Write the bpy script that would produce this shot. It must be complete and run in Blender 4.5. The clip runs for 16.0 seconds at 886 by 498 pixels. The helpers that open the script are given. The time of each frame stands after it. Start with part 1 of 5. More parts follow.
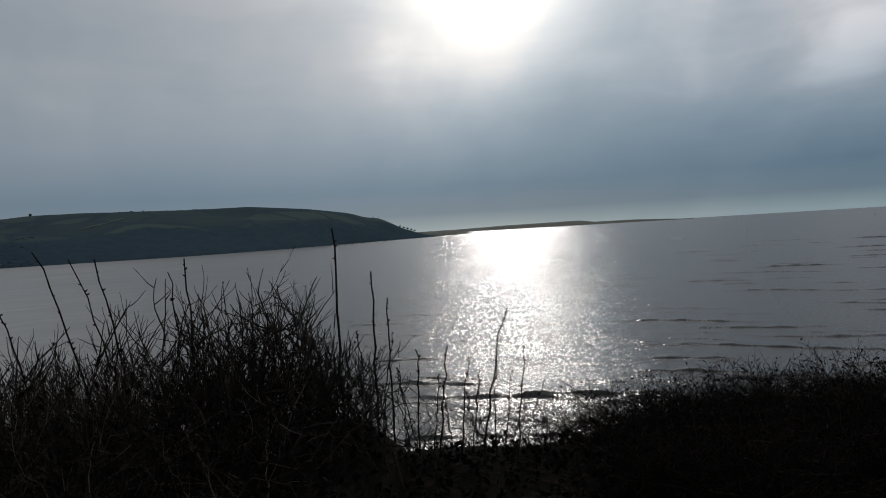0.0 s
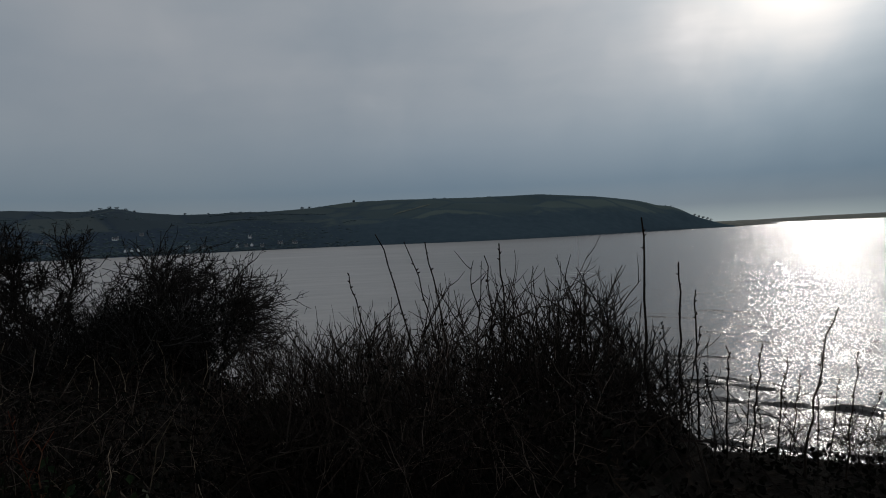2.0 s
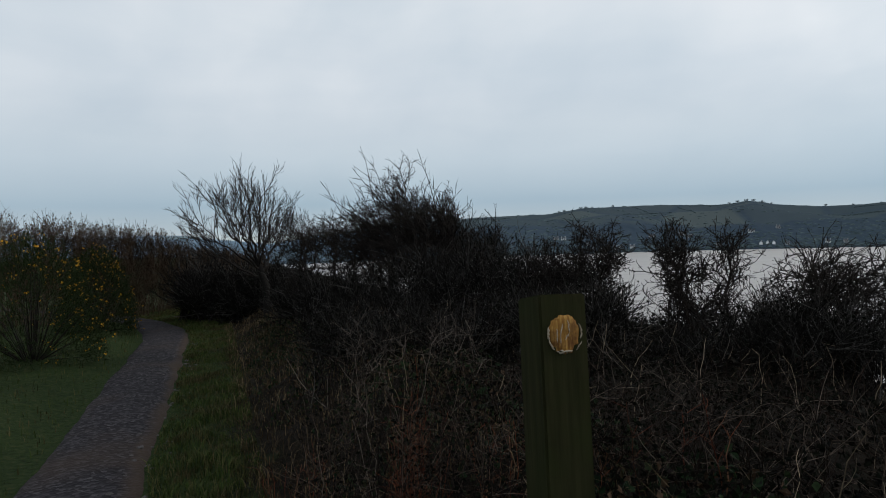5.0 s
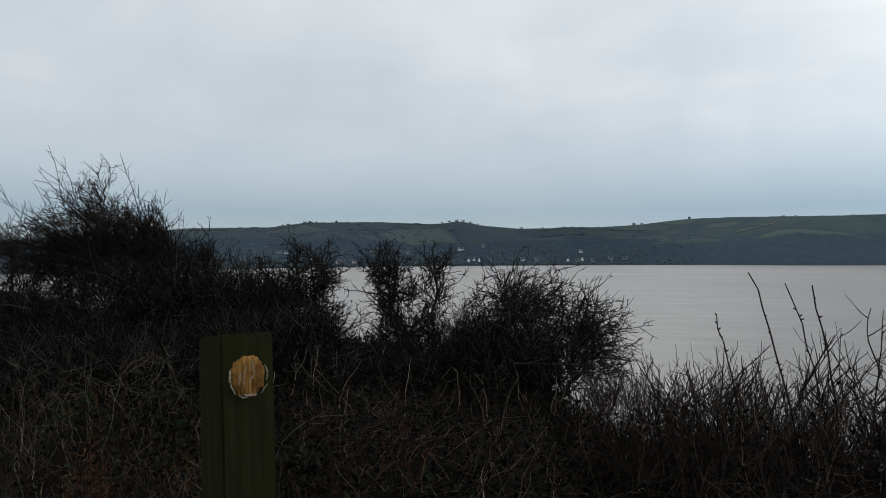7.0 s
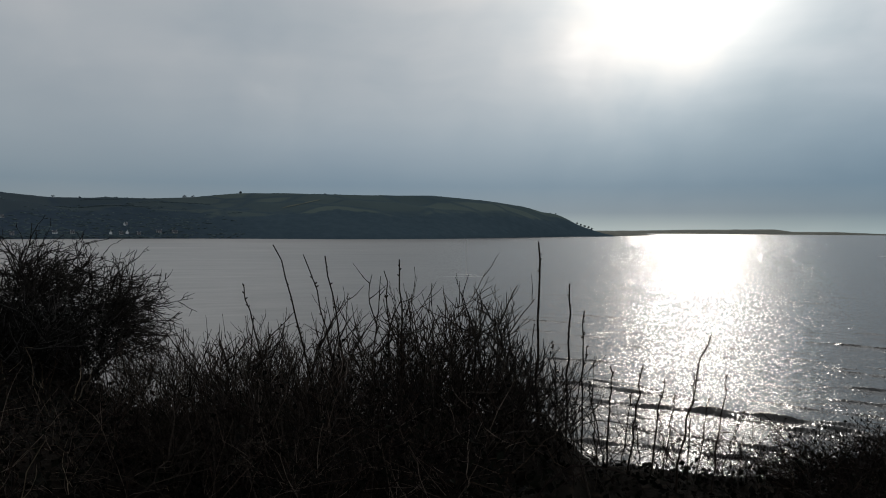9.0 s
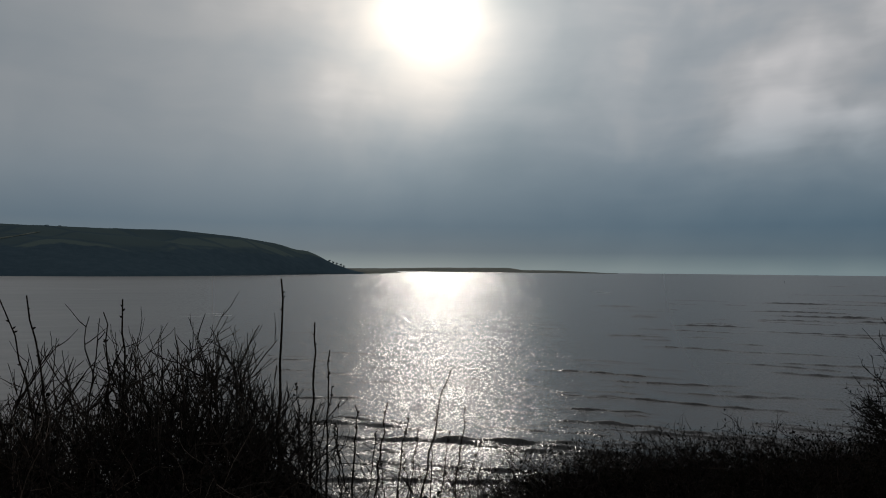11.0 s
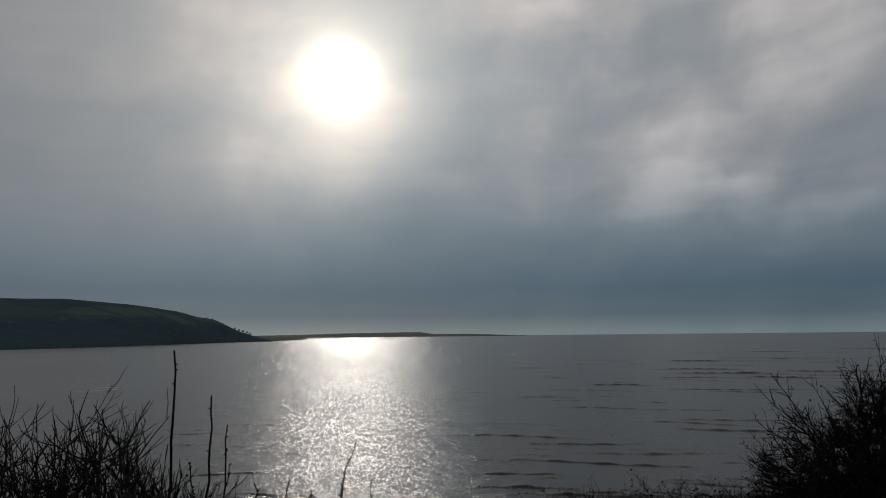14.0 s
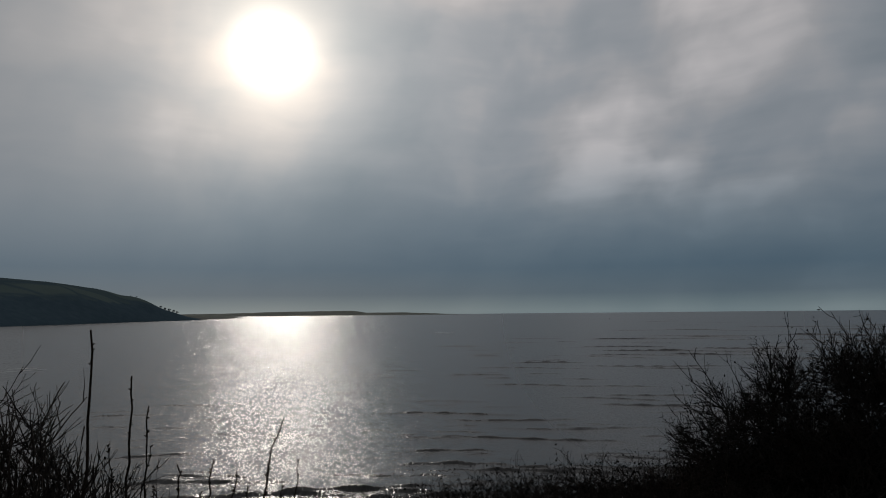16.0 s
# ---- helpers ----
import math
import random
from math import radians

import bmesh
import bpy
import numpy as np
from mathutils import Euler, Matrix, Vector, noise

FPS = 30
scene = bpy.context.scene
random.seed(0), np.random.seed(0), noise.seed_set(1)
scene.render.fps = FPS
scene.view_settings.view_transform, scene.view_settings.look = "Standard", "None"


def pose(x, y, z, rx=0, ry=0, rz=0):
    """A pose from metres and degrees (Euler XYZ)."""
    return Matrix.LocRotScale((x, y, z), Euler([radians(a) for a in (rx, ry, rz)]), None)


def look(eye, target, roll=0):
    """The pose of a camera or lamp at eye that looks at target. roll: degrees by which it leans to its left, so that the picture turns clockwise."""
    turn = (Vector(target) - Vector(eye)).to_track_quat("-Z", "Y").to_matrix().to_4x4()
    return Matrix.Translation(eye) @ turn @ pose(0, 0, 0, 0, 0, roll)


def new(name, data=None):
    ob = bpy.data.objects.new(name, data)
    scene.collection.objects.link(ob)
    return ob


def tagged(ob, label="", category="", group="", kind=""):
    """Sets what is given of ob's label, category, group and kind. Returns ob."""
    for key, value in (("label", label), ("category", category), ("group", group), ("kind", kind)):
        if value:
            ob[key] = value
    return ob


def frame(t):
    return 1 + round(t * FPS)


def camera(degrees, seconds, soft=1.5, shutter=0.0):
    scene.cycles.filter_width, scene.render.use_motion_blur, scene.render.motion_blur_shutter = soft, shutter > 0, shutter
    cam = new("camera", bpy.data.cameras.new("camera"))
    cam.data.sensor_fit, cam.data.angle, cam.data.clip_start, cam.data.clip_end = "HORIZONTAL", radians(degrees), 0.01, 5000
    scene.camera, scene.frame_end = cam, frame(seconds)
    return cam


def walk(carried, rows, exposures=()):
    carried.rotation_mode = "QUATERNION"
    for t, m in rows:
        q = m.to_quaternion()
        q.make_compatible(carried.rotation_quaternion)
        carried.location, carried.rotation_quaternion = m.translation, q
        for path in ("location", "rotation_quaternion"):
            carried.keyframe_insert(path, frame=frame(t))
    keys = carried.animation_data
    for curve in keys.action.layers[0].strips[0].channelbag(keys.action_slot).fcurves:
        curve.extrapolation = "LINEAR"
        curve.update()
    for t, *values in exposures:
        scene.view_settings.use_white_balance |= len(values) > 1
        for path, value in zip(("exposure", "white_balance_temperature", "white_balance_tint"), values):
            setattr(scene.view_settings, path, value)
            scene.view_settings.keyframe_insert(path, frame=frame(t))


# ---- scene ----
# The camera stands by a coast path above an estuary and turns on the spot.
cam = camera(64.16, 16.0, soft=1.0)
EYE = 1.6
DRIFT = [  # seconds, heading, tilt, lean in degrees; metres off the standing point
    (0, 47.77, -1.56, -3.41, 0.098, -0.006, -0.054),
    (0.5, 39.11, -1.53, -3.19, 0.067, 0.004, -0.056),
    (1, 33.43, -1.37, -3.09, 0.044, 0.001, -0.053),
    (1.5, 31.83, -1.59, -2.67, 0.032, -0.006, -0.050),
    (2, 24.72, -1.40, -2.38, 0.012, -0.002, -0.048),
    (2.5, 16.86, -1.49, -2.17, -0.009, 0.010, -0.050),
    (3, 8.64, -1.11, -2.46, -0.019, 0.064, -0.042),
    (3.5, 0.07, -0.86, -3.15, -0.052, 0.062, -0.040),
    (4, -10.33, -0.91, -2.65, -0.109, 0.045, -0.039),
    (4.2, -13.82, -0.95, -2.41, -0.124, 0.022, -0.037),
    (4.7, -20.95, -0.70, -1.98, -0.133, -0.001, -0.027),
    (5.25, -24.61, -0.05, -1.16, -0.139, -0.032, -0.002),
    (5.8, -23.05, 0.57, -0.40, -0.140, -0.047, 0.021),
    (6.3, -16.39, 0.76, -0.13, -0.136, -0.033, 0.030),
    (6.5, -12.64, 0.60, -0.17, -0.127, 0.011, 0.028),
    (7, -1.53, 0.48, -0.28, -0.092, 0.076, 0.022),
    (7.5, 9.53, 0.14, -0.21, -0.059, 0.082, 0.019),
    (8, 16.80, -0.44, -0.37, -0.083, -0.022, 0.020),
    (8.5, 23.50, -1.13, 0.05, -0.066, -0.007, 0.021),
    (9, 33.68, -1.64, 0.33, -0.028, 0.014, 0.019),
    (9.5, 44.46, -0.65, -0.27, 0.007, 0.030, 0.023),
    (10, 49.11, -1.03, 0.27, 0.026, 0.048, 0.017),
    (10.2, 50.25, -0.66, 0.96, 0.037, 0.052, 0.015),
    (10.9, 53.11, 1.17, 0.78, 0.042, 0.048, 0.017),
    (11.6, 55.91, 4.32, -0.01, 0.044, 0.039, 0.022),
    (12.3, 57.18, 5.99, -0.48, 0.044, 0.034, 0.025),
    (12.5, 56.84, 5.98, -0.64, 0.050, 0.036, 0.022),
    (13, 59.14, 6.33, -0.39, 0.073, 0.052, 0.022),
    (13.5, 61.27, 5.97, -0.39, 0.087, 0.049, 0.026),
    (14, 60.77, 6.77, -0.55, 0.075, 0.044, 0.023),
    (14.5, 60.87, 4.52, -1.18, 0.074, 0.042, 0.024),
    (15, 61.64, 3.36, -1.01, 0.061, 0.020, 0.018),
    (15.5, 62.47, 3.24, -0.76, 0.081, 0.028, 0.021),
    (16, 66.14, 5.01, -0.52, 0.083, 0.031, 0.023),
]


def heading(az, el=0.0):
    """Unit vector of a compass heading (clockwise from +y) and an elevation, in degrees."""
    a, e = radians(az), radians(el)
    return Vector((math.sin(a) * math.cos(e), math.cos(a) * math.cos(e), math.sin(e)))


def stand(row):
    t, yaw, tilt, lean, x, y, z = row
    eye = Vector((x, y, EYE + z))
    return t, look(eye, eye + heading(yaw, tilt), lean)


walk(cam, [stand(r) for r in DRIFT], exposures=[
    (0.0, 0.45, 6320, 11), (1.5, 0.42, 6300, 12), (2.0, 0.38, 6320, 11), (2.5, 0.64, 6270, 10), (3.0, 1.06, 6270, 10), (3.5, 1.45, 6380, 10), (4.2, 1.62, 6430, 10),
    (6.3, 1.75, 6600, 10), (7.0, 1.6, 6600, 10), (8.0, 1.22, 6550, 10), (9.0, 0.76, 6500, 10), (10.2, 0.35, 6500, 10), (12.3, -0.13, 6530, 10), (16.0, -0.13, 6550, 12)])

# ---- light: a veiled low sun over the sea, bright thin cloud ----
SUN_AZ, SUN_EL = 52.3, 20.2
SUN_DIR = heading(SUN_AZ, SUN_EL)
sun = new("sun", bpy.data.lights.new("sun", "SUN"))
sun.data.energy, sun.data.angle, sun.data.color = 0.36, radians(6.0), (1.0, 0.94, 0.85)
sun.matrix_world = look(heading(SUN_AZ + 1.2, SUN_EL) * 100, (0, 0, 0))


class Nodes:
    """Short hand for building a node tree."""

    def __init__(self, tree):
        self.tree = tree
        tree.nodes.clear()

    def add(self, kind, inputs=None, **props):
        n = self.tree.nodes.new(kind)
        if "operation" in props:
            n.operation = props["operation"]
        if "data_type" in props:
            n.data_type, n.blend_type = props["data_type"], props["blend_type"]
        if "feature" in props:
            n.feature = props["feature"]
        for k, v in (inputs or {}).items():
            self.put(n.inputs[k], v)
        return n

    def put(self, socket, v):
        if isinstance(v, bpy.types.NodeSocket):
            self.tree.links.new(v, socket)
        elif isinstance(v, bpy.types.Node):
            self.tree.links.new(v.outputs[0], socket)
        else:
            socket.default_value = v

    def math(self, op, a, b=0.0, c=0.0):
        return self.add("ShaderNodeMath", {0: a, 1: b, 2: c}, operation=op).outputs[0]

    def vmath(self, op, a, b=(0, 0, 0)):
        n = self.add("ShaderNodeVectorMath", {0: a, 1: b}, operation=op)
        return n.outputs["Value" if op in ("DOT_PRODUCT", "LENGTH") else "Vector"]

    def mix(self, fac, a, b, blend="MIX"):
        n = self.add("ShaderNodeMix", data_type="RGBA", blend_type=blend)
        self.put(n.inputs[0], fac), self.put(n.inputs[6], a), self.put(n.inputs[7], b)
        return n.outputs[2]

    def ramp(self, fac, stops, mode="LINEAR"):
        n = self.add("ShaderNodeValToRGB", {0: fac})
        n.color_ramp.interpolation = mode
        e = n.color_ramp.elements
        while len(e) < len(stops):
            e.new(0.5)
        for el, (p, col) in zip(e, stops):
            el.position = p
            el.color = (col, col, col, 1) if isinstance(col, (int, float)) else (*col, 1)
        return n.outputs[0]

    def noise(self, vec, scale, detail=4.0, rough=0.55, **kw):
        return self.add("ShaderNodeTexNoise", {"Vector": vec, "Scale": scale, "Detail": detail, "Roughness": rough, **kw})

    def scaled(self, vec, s):
        return self.add("ShaderNodeMapping", {0: vec, 3: s}).outputs[0]


def make_sky():
    w = bpy.data.worlds.new("sky")
    scene.world = w
    w.use_nodes = True
    N = Nodes(w.node_tree)
    d = N.add("ShaderNodeTexCoord").outputs["Generated"]
    xyz = N.add("ShaderNodeSeparateXYZ", {0: d})
    z = xyz.outputs[2]
    zc = N.math("MAXIMUM", z, 0.0)
    # clear air over the cloud deck, faint
    air = N.add("ShaderNodeTexSky")
    air.sky_type, air.sun_disc, air.sun_elevation, air.sun_rotation = "NISHITA", False, radians(SUN_EL), radians(SUN_AZ)
    # overcast veil: brightness by height
    veil = N.ramp(zc, [(0.0, (0.300, 0.350, 0.362)), (0.009, (0.250, 0.300, 0.318)), (0.024, (0.172, 0.218, 0.256)), (0.06, (0.142, 0.200, 0.255)), (0.12, (0.218, 0.272, 0.322)),
                       (0.22, (0.325, 0.365, 0.400)), (0.45, (0.39, 0.42, 0.445)), (1.0, (0.30, 0.33, 0.35))])
    # low down the veil is paler over the land, heavier out to sea
    inland = N.ramp(N.vmath("DOT_PRODUCT", d, tuple(heading(95))), [(0.0, (1.31, 1.24, 1.16)), (0.35, (1.08, 1.10, 1.10)), (0.75, (0.92, 0.96, 0.97)), (0.97, (0.62, 0.74, 0.79))])
    low = N.ramp(zc, [(0.05, 1.0), (0.24, 0.0)], "EASE")
    veil = N.mix(1.0, veil, N.mix(low, (1, 1, 1, 1), inland), "MULTIPLY")
    # soft rolls and puffs of cloud
    warp = N.noise(d, 3.0, 3.0).outputs["Color"]
    bent = N.vmath("ADD", d, N.vmath("MULTIPLY", N.vmath("SUBTRACT", warp, (0.5, 0.5, 0.5)), (0.16, 0.16, 0.10)))
    big = N.noise(N.scaled(bent, (1.0, 1.0, 1.4)), 3.4, 4.0, 0.48).outputs[0]
    # streets of cloud that lean away from the sun
    bxyz = N.add("ShaderNodeSeparateXYZ", {0: bent})
    along = N.math("ARCTAN2", bxyz.outputs[0], bxyz.outputs[1])
    lean = N.add("ShaderNodeMapping", {0: N.add("ShaderNodeCombineXYZ", {0: along, 1: bxyz.outputs[2], 2: 0.0}).outputs[0], 2: (0, 0, radians(-48))}).outputs[0]
    fine = N.noise(N.scaled(lean, (1.0, 1.45, 1.0)), 4.8, 4.0, 0.46).outputs[0]
    rolls = N.noise(N.scaled(bent, (1.0, 1.0, 6.5)), 3.0, 4.0, 0.5).outputs[0]
    lump = N.math("ADD", N.math("ADD", N.math("MULTIPLY", big, 0.54), N.math("MULTIPLY", fine, 0.26)), N.math("MULTIPLY", rolls, 0.18))
    # the deck is smooth over the land and breaks up out to sea
    broken = N.ramp(N.vmath("DOT_PRODUCT", d, tuple(heading(95, 14))), [(0.0, 0.30), (0.55, 0.5), (0.80, 0.9), (0.97, 1.35)])
    broken = N.math("MULTIPLY", broken, N.ramp(zc, [(0.05, 0.35), (0.22, 1.0)], "EASE"))
    lump = N.math("ADD", N.math("MULTIPLY", N.math("SUBTRACT", lump, 0.51), broken), 0.520)
    cloud = N.ramp(lump, [(0.37, (0.75, 0.81, 0.85)), (0.48, (0.95, 0.97, 0.99)), (0.55, (1.18, 1.135, 1.11)), (0.65, (1.74, 1.60, 1.52))])
    # the sun's light through the cloud
    cosa = N.vmath("DOT_PRODUCT", d, tuple(SUN_DIR))
    ang = N.math("ARCCOSINE", N.math("MINIMUM", cosa, 1.0))
    wide = N.math("POWER", 2.718, N.math("MULTIPLY", ang, -3.0))
    halo = N.math("POWER", 2.718, N.math("MULTIPLY", ang, -8.5))
    core = N.math("POWER", 2.718, N.math("MULTIPLY", N.math("POWER", N.math("DIVIDE", ang, 0.0310), 2.0), -1.0))
    inner = N.math("POWER", 2.718, N.math("MULTIPLY", ang, -17.0))
    glow = N.math("ADD", N.math("ADD", N.math("MULTIPLY", wide, 0.40), N.math("ADD", N.math("MULTIPLY", halo, 1.2), N.math("MULTIPLY", inner, 2.5))), 0.55)
    warm = N.math("ADD", N.math("MULTIPLY", wide, 0.05), N.math("MULTIPLY", halo, 0.22))
    lit = N.mix(1.0, veil, N.add("ShaderNodeCombineColor", {0: N.math("MULTIPLY", glow, N.math("ADD", 1.0, warm)), 1: glow, 2: N.math("MULTIPLY", glow, N.math("SUBTRACT", 1.0, warm))}).outputs[0], "MULTIPLY")
    lit = N.mix(1.0, lit, cloud, "MULTIPLY")
    # thinner cloud out to sea, beyond the sun
    thin = N.ramp(N.vmath("DOT_PRODUCT", d, tuple(heading(98, 20))), [(0.70, 1.0), (0.97, (1.24, 1.22, 1.22))], "EASE")
    lit = N.mix(1.0, lit, thin, "MULTIPLY")
    disc = N.vmath("MULTIPLY", N.add("ShaderNodeCombineXYZ", {0: core, 1: core, 2: core}).outputs[0], (2.6, 2.55, 2.4))
    total = N.vmath("ADD", lit, disc)
    bg1 = N.add("ShaderNodeBackground", {0: total, 1: 1.0})
    bg2 = N.add("ShaderNodeBackground", {0: air, 1: 0.0004})
    N.add("ShaderNodeOutputWorld", {0: N.add("ShaderNodeAddShader", {0: bg1, 1: bg2})})


make_sky()


# ---- materials ----
def material(name):
    m = bpy.data.materials.new(name)
    m.use_nodes = True
    return m, Nodes(m.node_tree)


def finish(N, color, rough=0.8, bump=None, strength=0.3, distance=0.02, gloss=0.06, **extra):
    b = N.add("ShaderNodeBsdfPrincipled", {"Base Color": color, "Roughness": rough, "Specular IOR Level": gloss, **extra})
    if bump is not None:
        N.put(b.inputs["Normal"], N.add("ShaderNodeBump", {"Height": bump, "Strength": strength, "Distance": distance}))
    N.add("ShaderNodeOutputMaterial", {0: b})
    return b


def mottled(name, dark, light, scale, rough=0.85, fine=8.0, strength=0.4, distance=0.01, **extra):
    """Two-scale mottling of a natural surface."""
    m, N = material(name)
    p = N.add("ShaderNodeNewGeometry").outputs["Position"]
    a = N.noise(p, scale, 4.0).outputs[0]
    b = N.noise(p, scale * fine, 5.0, 0.6).outputs[0]
    f = N.math("ADD", N.math("MULTIPLY", a, 0.6), N.math("MULTIPLY", b, 0.4))
    col = N.ramp(f, [(0.36, dark), (0.64, light)])
    finish(N, col, rough, b, strength, distance, **extra)
    return m


def varied(name, colors, rough=0.7, scale=30.0, **extra):
    """Pieces of one mesh, each island with its own shade of the given colours."""
    m, N = material(name)
    g = N.add("ShaderNodeNewGeometry")
    n = len(colors)
    base = N.ramp(g.outputs["Random Per Island"], [(i / max(1, n - 1), c) for i, c in enumerate(colors)])
    spot = N.ramp(N.noise(g.outputs["Position"], scale, 3.0).outputs[0], [(0.35, 0.6), (0.65, 1.15)])
    finish(N, N.mix(1.0, base, spot, "MULTIPLY"), rough, **extra)
    return m


BARK = mottled("dark_bark", (0.010, 0.0085, 0.0075), (0.032, 0.027, 0.024), 9.0)
TWIG = mottled("twig_bark", (0.009, 0.0075, 0.0065), (0.028, 0.023, 0.020), 14.0, 0.75)
SCRUB = varied("scrub_bark", [(0.012, 0.010, 0.008), (0.023, 0.018, 0.015), (0.042, 0.033, 0.027), (0.080, 0.062, 0.050)], 0.7)
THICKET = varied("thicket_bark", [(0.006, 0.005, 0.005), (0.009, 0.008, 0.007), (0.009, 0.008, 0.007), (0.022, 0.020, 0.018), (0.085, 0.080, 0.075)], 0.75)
SHOOT = mottled("shoot_bark", (0.010, 0.008, 0.006), (0.028, 0.020, 0.015), 20.0, 0.75)
# near-black: the shade of gaps between stems is put into these leaf colours
LEAF = varied("shade_dark_leaf", [(0.003, 0.003, 0.003), (0.004, 0.005, 0.003), (0.006, 0.007, 0.004), (0.009, 0.006, 0.005)], 0.9)
DEAD = varied("dead_stalk", [(0.007, 0.005, 0.004), (0.011, 0.008, 0.006), (0.013, 0.009, 0.006), (0.010, 0.008, 0.006), (0.018, 0.012, 0.009), (0.050, 0.036, 0.024), (0.34, 0.27, 0.19)], 0.9)
STRAW = varied("dry_straw", [(0.030, 0.020, 0.011), (0.055, 0.038, 0.020), (0.10, 0.070, 0.036), (0.22, 0.165, 0.095)], 0.85)
BRACKEN = varied("rusty_bracken", [(0.05, 0.015, 0.009), (0.18, 0.052, 0.026), (0.04, 0.016, 0.010), (0.24, 0.12, 0.07)], 0.85)
CANE = varied("bramble_cane", [(0.007, 0.005, 0.004), (0.012, 0.007, 0.006), (0.010, 0.008, 0.006), (0.040, 0.028, 0.020)], 0.8)


def grass_material():
    """Winter turf: blades of many greens, browned and mossy in patches."""
    m, N = material("verge_grass")
    g = N.add("ShaderNodeNewGeometry")
    blade = N.ramp(g.outputs["Random Per Island"], [(0.0, (0.016, 0.026, 0.007)), (0.45, (0.036, 0.058, 0.013)), (0.8, (0.050, 0.070, 0.018)), (1.0, (0.11, 0.085, 0.04))])
    patch = N.noise(g.outputs["Position"], 2.6, 4.0, 0.65).outputs[0]
    dry = N.ramp(patch, [(0.46, 0.0), (0.60, 0.85)])
    col = N.mix(dry, blade, N.ramp(g.outputs["Random Per Island"], [(0.0, (0.020, 0.015, 0.008)), (0.6, (0.045, 0.032, 0.015)), (1.0, (0.10, 0.075, 0.04))]))
    finish(N, col, 0.85)
    return m


GRASS = grass_material()
IVY = varied("ivy_leaf", [(0.006, 0.013, 0.006), (0.012, 0.026, 0.010), (0.020, 0.034, 0.013), (0.030, 0.020, 0.012), (0.075, 0.046, 0.028)], 0.6)
FLOWER = varied("gorse_flower", [(0.30, 0.15, 0.010), (0.40, 0.22, 0.02)], 0.7)
HEDGE = mottled("hedge_bark", (0.018, 0.012, 0.008), (0.066, 0.046, 0.031), 4.0)
GORSE = varied("gorse_green", [(0.012, 0.020, 0.007), (0.022, 0.032, 0.010)], 0.8)


def ground_material():
    m, N = material("bank_soil_and_turf")
    p = N.add("ShaderNodeNewGeometry").outputs["Position"]
    a = N.noise(p, 1.3, 5.0).outputs[0]
    b = N.noise(p, 18.0, 6.0, 0.65).outputs[0]
    turf = N.ramp(b, [(0.30, (0.008, 0.014, 0.005)), (0.52, (0.020, 0.034, 0.010)), (0.72, (0.044, 0.046, 0.020))])
    # brown litter, with the shade under the growth darkened into its colour
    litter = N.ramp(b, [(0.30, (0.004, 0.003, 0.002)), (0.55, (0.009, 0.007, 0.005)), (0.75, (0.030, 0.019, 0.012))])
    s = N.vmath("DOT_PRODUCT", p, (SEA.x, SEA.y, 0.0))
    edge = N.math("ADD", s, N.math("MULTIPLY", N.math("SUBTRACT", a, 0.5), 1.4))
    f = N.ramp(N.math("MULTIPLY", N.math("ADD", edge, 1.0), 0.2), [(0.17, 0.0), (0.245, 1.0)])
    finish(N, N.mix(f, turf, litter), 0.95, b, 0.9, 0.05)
    return m


def path_material():
    m, N = material("worn_tarmac")
    p = N.add("ShaderNodeNewGeometry").outputs["Position"]
    a = N.noise(p, 0.9, 4.0).outputs[0]
    v = N.add("ShaderNodeTexVoronoi", {"Vector": p, "Scale": 34.0})
    c = N.ramp(v.outputs["Color"], [(0.0, (0.008, 0.007, 0.009)), (0.6, (0.022, 0.020, 0.023)), (1.0, (0.075, 0.070, 0.077))])
    side = N.math("ADD", N.vmath("DOT_PRODUCT", p, (SEA.x, SEA.y, 0.0)), N.math("MULTIPLY", N.math("SUBTRACT", a, 0.5), 0.5))
    mud = N.math("MAXIMUM", N.ramp(a, [(0.5, 0.0), (0.7, 0.6)]), N.ramp(N.math("ADD", side, 1.0), [(0.22, 0.0), (0.34, 0.9)]))
    finish(N, N.mix(mud, c, (0.046, 0.033, 0.026, 1)), 0.85, v.outputs["Distance"], 0.5, 0.012)
    return m


